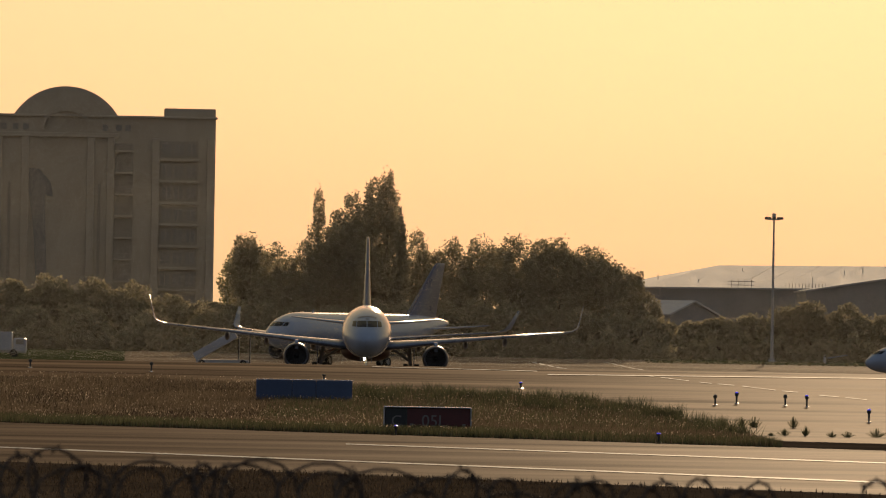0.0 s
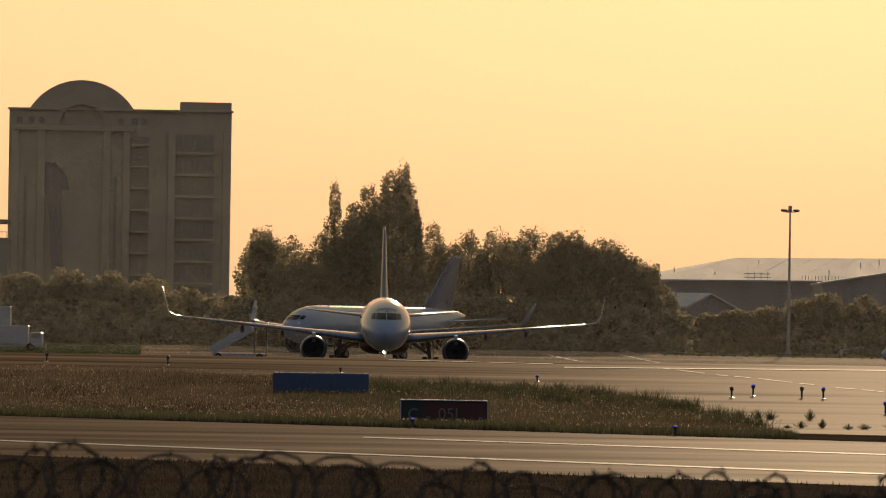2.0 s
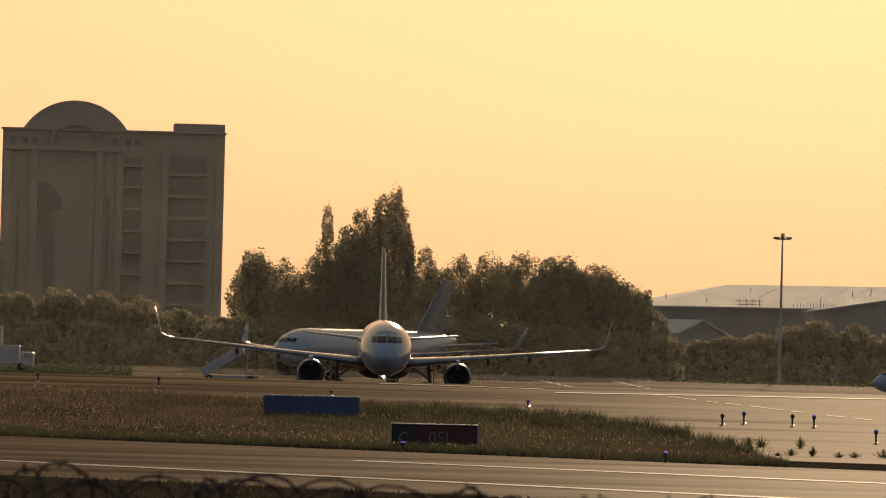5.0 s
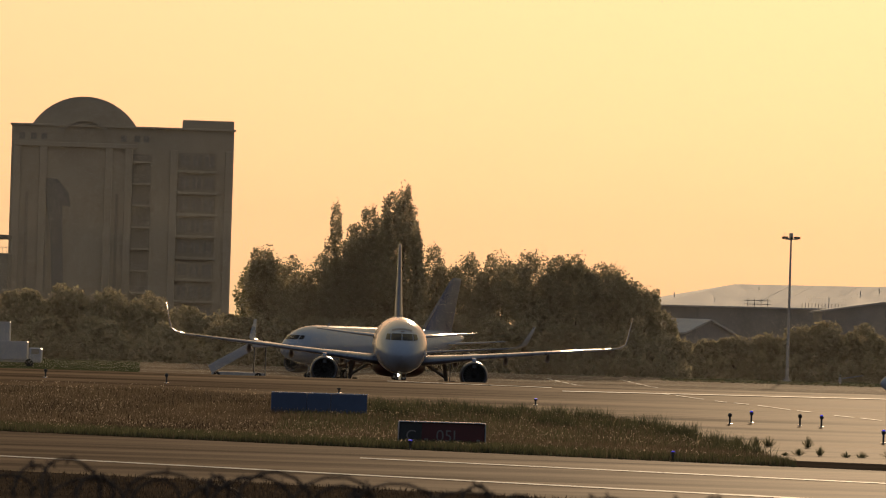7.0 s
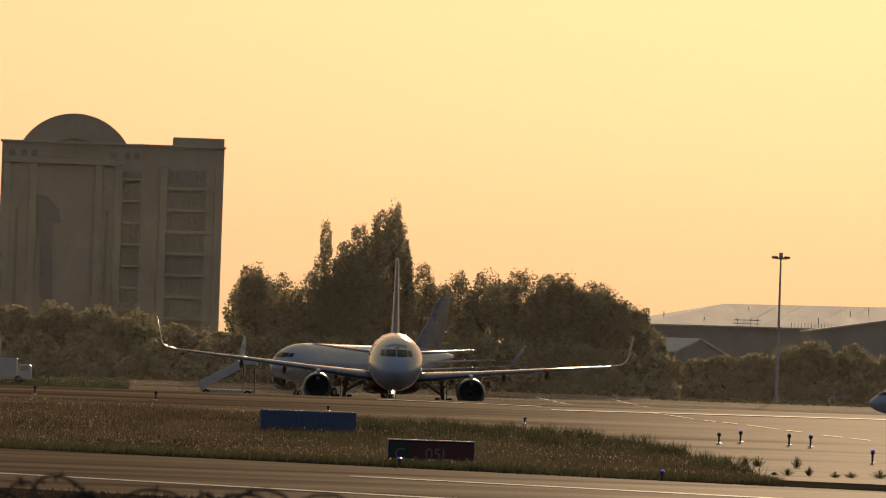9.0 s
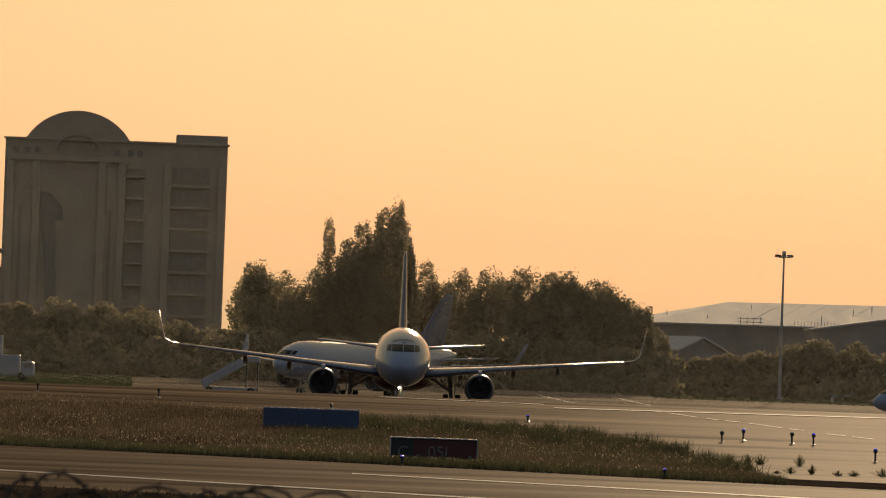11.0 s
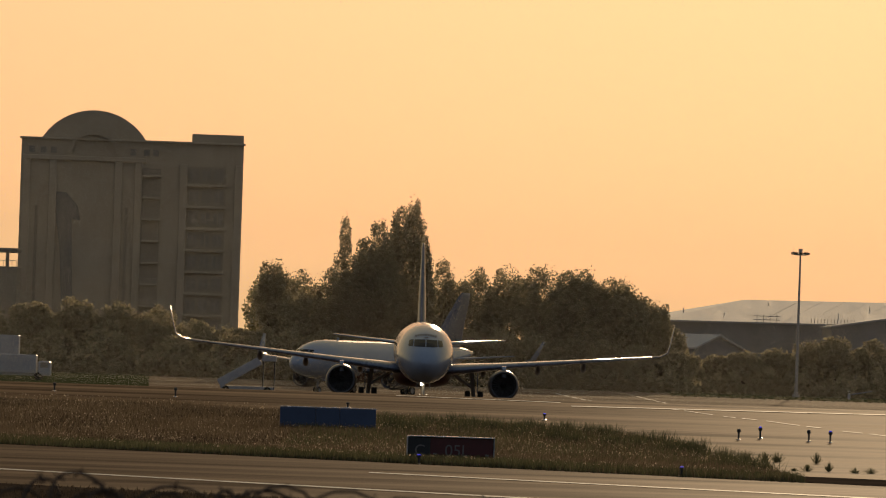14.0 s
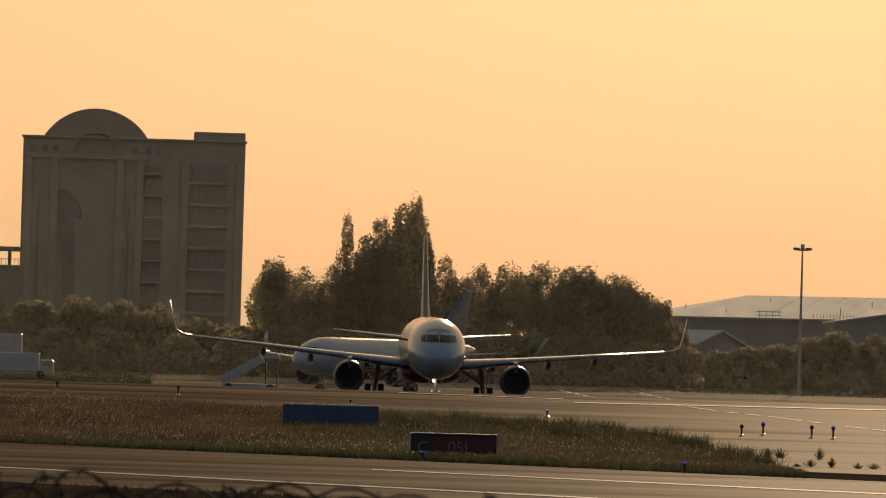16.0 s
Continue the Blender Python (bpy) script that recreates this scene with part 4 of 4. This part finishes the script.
def weed(x, y, r, h, seed):
    rng = np.random.default_rng(seed)
    t = thing("weed", x, y, float(height(y)), label="small green weed growing from the asphalt" if y < 300 else "low dark weed at the far lawn's edge", category="plant", group="weeds on the apron" if y < 300 else "low weeds along the far lawn")
    n = 90
    a, q = rng.uniform(0, 6.283, n), rng.uniform(0, 1, n)
    p = np.stack([np.cos(a) * r * q * 0.5, np.sin(a) * r * q * 0.5, rng.uniform(0, 0.12, n) * h], 1)
    top = p + np.stack([np.cos(a) * r * 1.0 * q, np.sin(a) * r * 1.0 * q, h * (1.25 - 0.6 * q) * rng.uniform(0.35, 1.0, n)], 1)
    s = np.stack([np.full(n, 1.0), np.zeros(n), np.zeros(n)], 1) * rng.uniform(0.006, 0.017, n)[:, None]
    v = np.stack([p - s * 0.6, p + s * 0.6, top + s * 0.5, top - s * 0.5], 1).reshape(-1, 3)
    sheet("leaves", v.tolist(), np.arange(4 * n).reshape(-1, 4).tolist(), M_WEED, parent=t)
    part("stem", tube((0, 0, -0.02), (0, 0, h * 0.5), 0.012, 0.006, 5), M_BARK, t)


for k, (x, y, r, h) in enumerate(((12.2, 261, 0.22, 0.45), (13.15, 262.5, 0.35, 0.42), (13.7, 262.5, 0.32, 0.40), (15.4, 262.5, 0.22, 0.42), (15.0, 247, 0.14, 0.36), (12.4, 246, 0.26, 0.32),
                                  (14.1, 246.5, 0.24, 0.26), (15.95, 245, 0.22, 0.2), (16.6, 245.5, 0.26, 0.22), (12.0, 247, 0.2, 0.3), (17.9, 247, 0.4, 0.3), (13.5, 245.6, 0.15, 0.12))):
    weed(x, y, r, h, 200 + k)


for k in range(20):
    weed(25.5 + 1.42 * k + 0.2 * math.sin(3.1 * k), 740, 0.34, 0.42, 300 + k)


# unidentified white blob and slanting line, given a made-up post and bar
def barrier_arm():
    t = thing("barrier_arm", 48.4, 760, float(height(760)), label="white sloping bar on a short post, its kind made up", category="barrier")
    part("post", box((0, 0, 0.45), (0.35, 0.35, 0.9), 0.04), M_VAN, t)
    part("arm", tube((0.3, 0, 0.75), (2.9, 0, 1.2), 0.07, 0.05, 8), M_SHADED_WHITE, t)
    part("lamp_head", lathe([(0.9, 0.16), (1.05, 0.2), (1.2, 0.05)], 10, "z"), M_METAL, t)


barrier_arm()


# ---- service vehicles and boarding stairs far off ----
def boarding_stairs():
    y = 640.0
    t = thing("boarding_stairs", -24.2, y, float(height(y)), label="pale covered boarding stairs parked on the apron", category="boarding stairs")
    m = pose(0, 0, 0, 0, -30.5, 0)
    part("flight", box((0.2, 0, 1.75), (5.0, 1.8, 0.9), 0.05, m=Matrix.Translation((0.4, 0, 1.5)) @ m @ Matrix.Translation((0, 0, -1.0))), M_VAN, t, "pale inclined flight")
    part("platform", box((3.3, 0, 3.75), (1.6, 2.0, 0.6), 0.05), M_VAN, t)
    for x in (2.7, 3.9):
        part("post", box((x, 0, 1.75), (0.10, 1.6, 3.5)), M_LAMP_BODY, t)
    part("chassis", box((1.0, 0, 0.55), (5.6, 1.8, 0.4), 0.05), M_STEEL, t)
    for x in (-1.2, 3.2):
        part("wheel", lathe([(-0.95, 0.1), (-0.95, 0.38), (0.95, 0.38), (0.95, 0.1)], 14, "y"), M_RUBBER, t, loc=(x, 0, 0.38))


boarding_stairs()


def truck(x, y, length, tall, label):
    t = thing("service_truck", x, y, float(height(y)), label=label, category="truck")
    part("cargo_box", box((-0.6, 0, 0.75 + (tall - 0.75) / 2), (length - 1.9, 2.4, tall - 0.75), 0.06), M_VAN, t)
    cab = part("cab", box((length / 2 - 0.65, 0, 1.35), (1.5, 2.2, 1.7), 0.18), M_VAN, t)
    part("window", box((length / 2 - 0.6, -1.1, 1.75), (0.9, 0.05, 0.6), 0.02), M_WINDOW, cab)
    part("chassis", box((0, 0, 0.6), (length, 2.0, 0.25), 0.03), M_STEEL, t)
    for dx in (-length * 0.32, length * 0.34):
        part("wheel", lathe([(-1.1, 0.15), (-1.1, 0.45), (1.1, 0.45), (1.1, 0.15)], 16, "y"), M_RUBBER, t, loc=(dx, 0, 0.45))


truck(-59.1, 760, 8.5, 4.7, "tall pale catering truck parked at the apron's edge")
truck(-52.4, 700, 8.2, 2.9, "long pale service truck parked at the apron's edge")


# ---- coiled barbed wire on the fence before the camera ----
def barbed_fence():
    D, zc = 32.0, 3.325
    t = thing("barbed_wire_fence", -1.0, D, 0, label="rusty coiled barbed wire along the top of a fence", category="fence")
    zline = lambda x: zc - 0.030 * (x - 1.0)
    rng = random.Random(4)
    for strand, (pitch, r, ph) in enumerate(((0.33, 0.19, 0.3), (0.45, 0.17, 2.1), (0.71, 0.20, 4.0))):
        cu = bpy.data.curves.new("coil", "CURVE")
        cu.dimensions, cu.bevel_depth, cu.bevel_resolution = "3D", 0.009, 1
        sp = cu.splines.new("POLY")
        n = 330
        sp.points.add(n - 1)
        for i in range(n):
            x = -3.6 + 7.2 * i / (n - 1)
            a = 6.28319 * x / pitch + ph + 0.5 * math.sin(x * 2.3 + ph)
            rr = r * (1 + 0.26 * math.sin(3.1 * x + ph) + 0.14 * math.sin(7.7 * x + 2 * ph))
            sp.points[i].co = (x + (0.25 + 0.08 * math.sin(1.7 * x + ph)) * math.cos(a), 0.12 * math.sin(a + 0.5), zline(x) + rr * math.sin(a) - 0.02, 1)
        coil = new("coil", cu)
        coil.parent = t
        cu.materials.append(M_WIRE)
        bm = bmesh.new()
        for i in range(0, n, 3):
            c = Vector(sp.points[i].co[:3])
            for k in range(2):
                d = Vector((rng.uniform(-1, 1), rng.uniform(-1, 1), rng.uniform(-1, 1))).normalized() * 0.036
                tube(c - d, c + d, 0.007, 0.004, 4, bm)
        tagged(part("barbing", bm, M_WIRE, coil), kind="stuff")
    for z in (2.95, 2.6, 2.2):
        part("strand", tube((-5, 0, z + 0.09), (5, 0, z - 0.09), 0.006, seg=5), M_WIRE, t)
    for x in (-4.8, -1.6, 1.6, 4.8):
        part("post", tube((x, 0.05, 0), (x, 0.05, 3.0), 0.04, seg=8), M_STEEL, t)


barbed_fence()


# ---- what moves ----
def motions():
    # the taxiing airliner: seconds, metres to the right, heading in degrees; it steers a little as it comes
    soft = lambda v, a, b: float(np.mean([np.interp(v + d, a, b) for d in (-0.6, -0.3, 0, 0.3, 0.6)]))
    side_t, side_x = [-1, 0, 2, 4, 6.5, 9, 11.5, 13, 14.5, 16, 17], [-6.32, -6.18, -5.88, -5.37, -4.50, -3.83, -3.38, -3.24, -2.92, -2.43, -2.1]
    turn_t, turn_a = [0, 3.5, 7, 9, 12.5, 14.5, 16, 17], [0.85, 1.55, 1.3, 0.85, 0.6, 1.4, 2.5, 2.8]
    rows = []
    for k in range(33):
        s = k * 0.5
        d = 494.4 - 4.97 * s - 0.008 * s * s
        rows.append((s, pose(soft(s, side_t, side_x), d, -0.10 + 0.052 * s - 0.10 - 0.24 * math.exp(-((s - 7) / 4) ** 2), 0.5, 0.35, soft(s, turn_t, turn_a))))
    walk(plane, rows)
    for w in [o for o in plane.children if o.name.startswith("wheel")]:
        x, y, r = w.location
        walk(w, [(k * 0.15, pose(x, y, r, math.degrees(5.3 * 0.15 * k / r), 0, 0)) for k in range(108)])


motions()
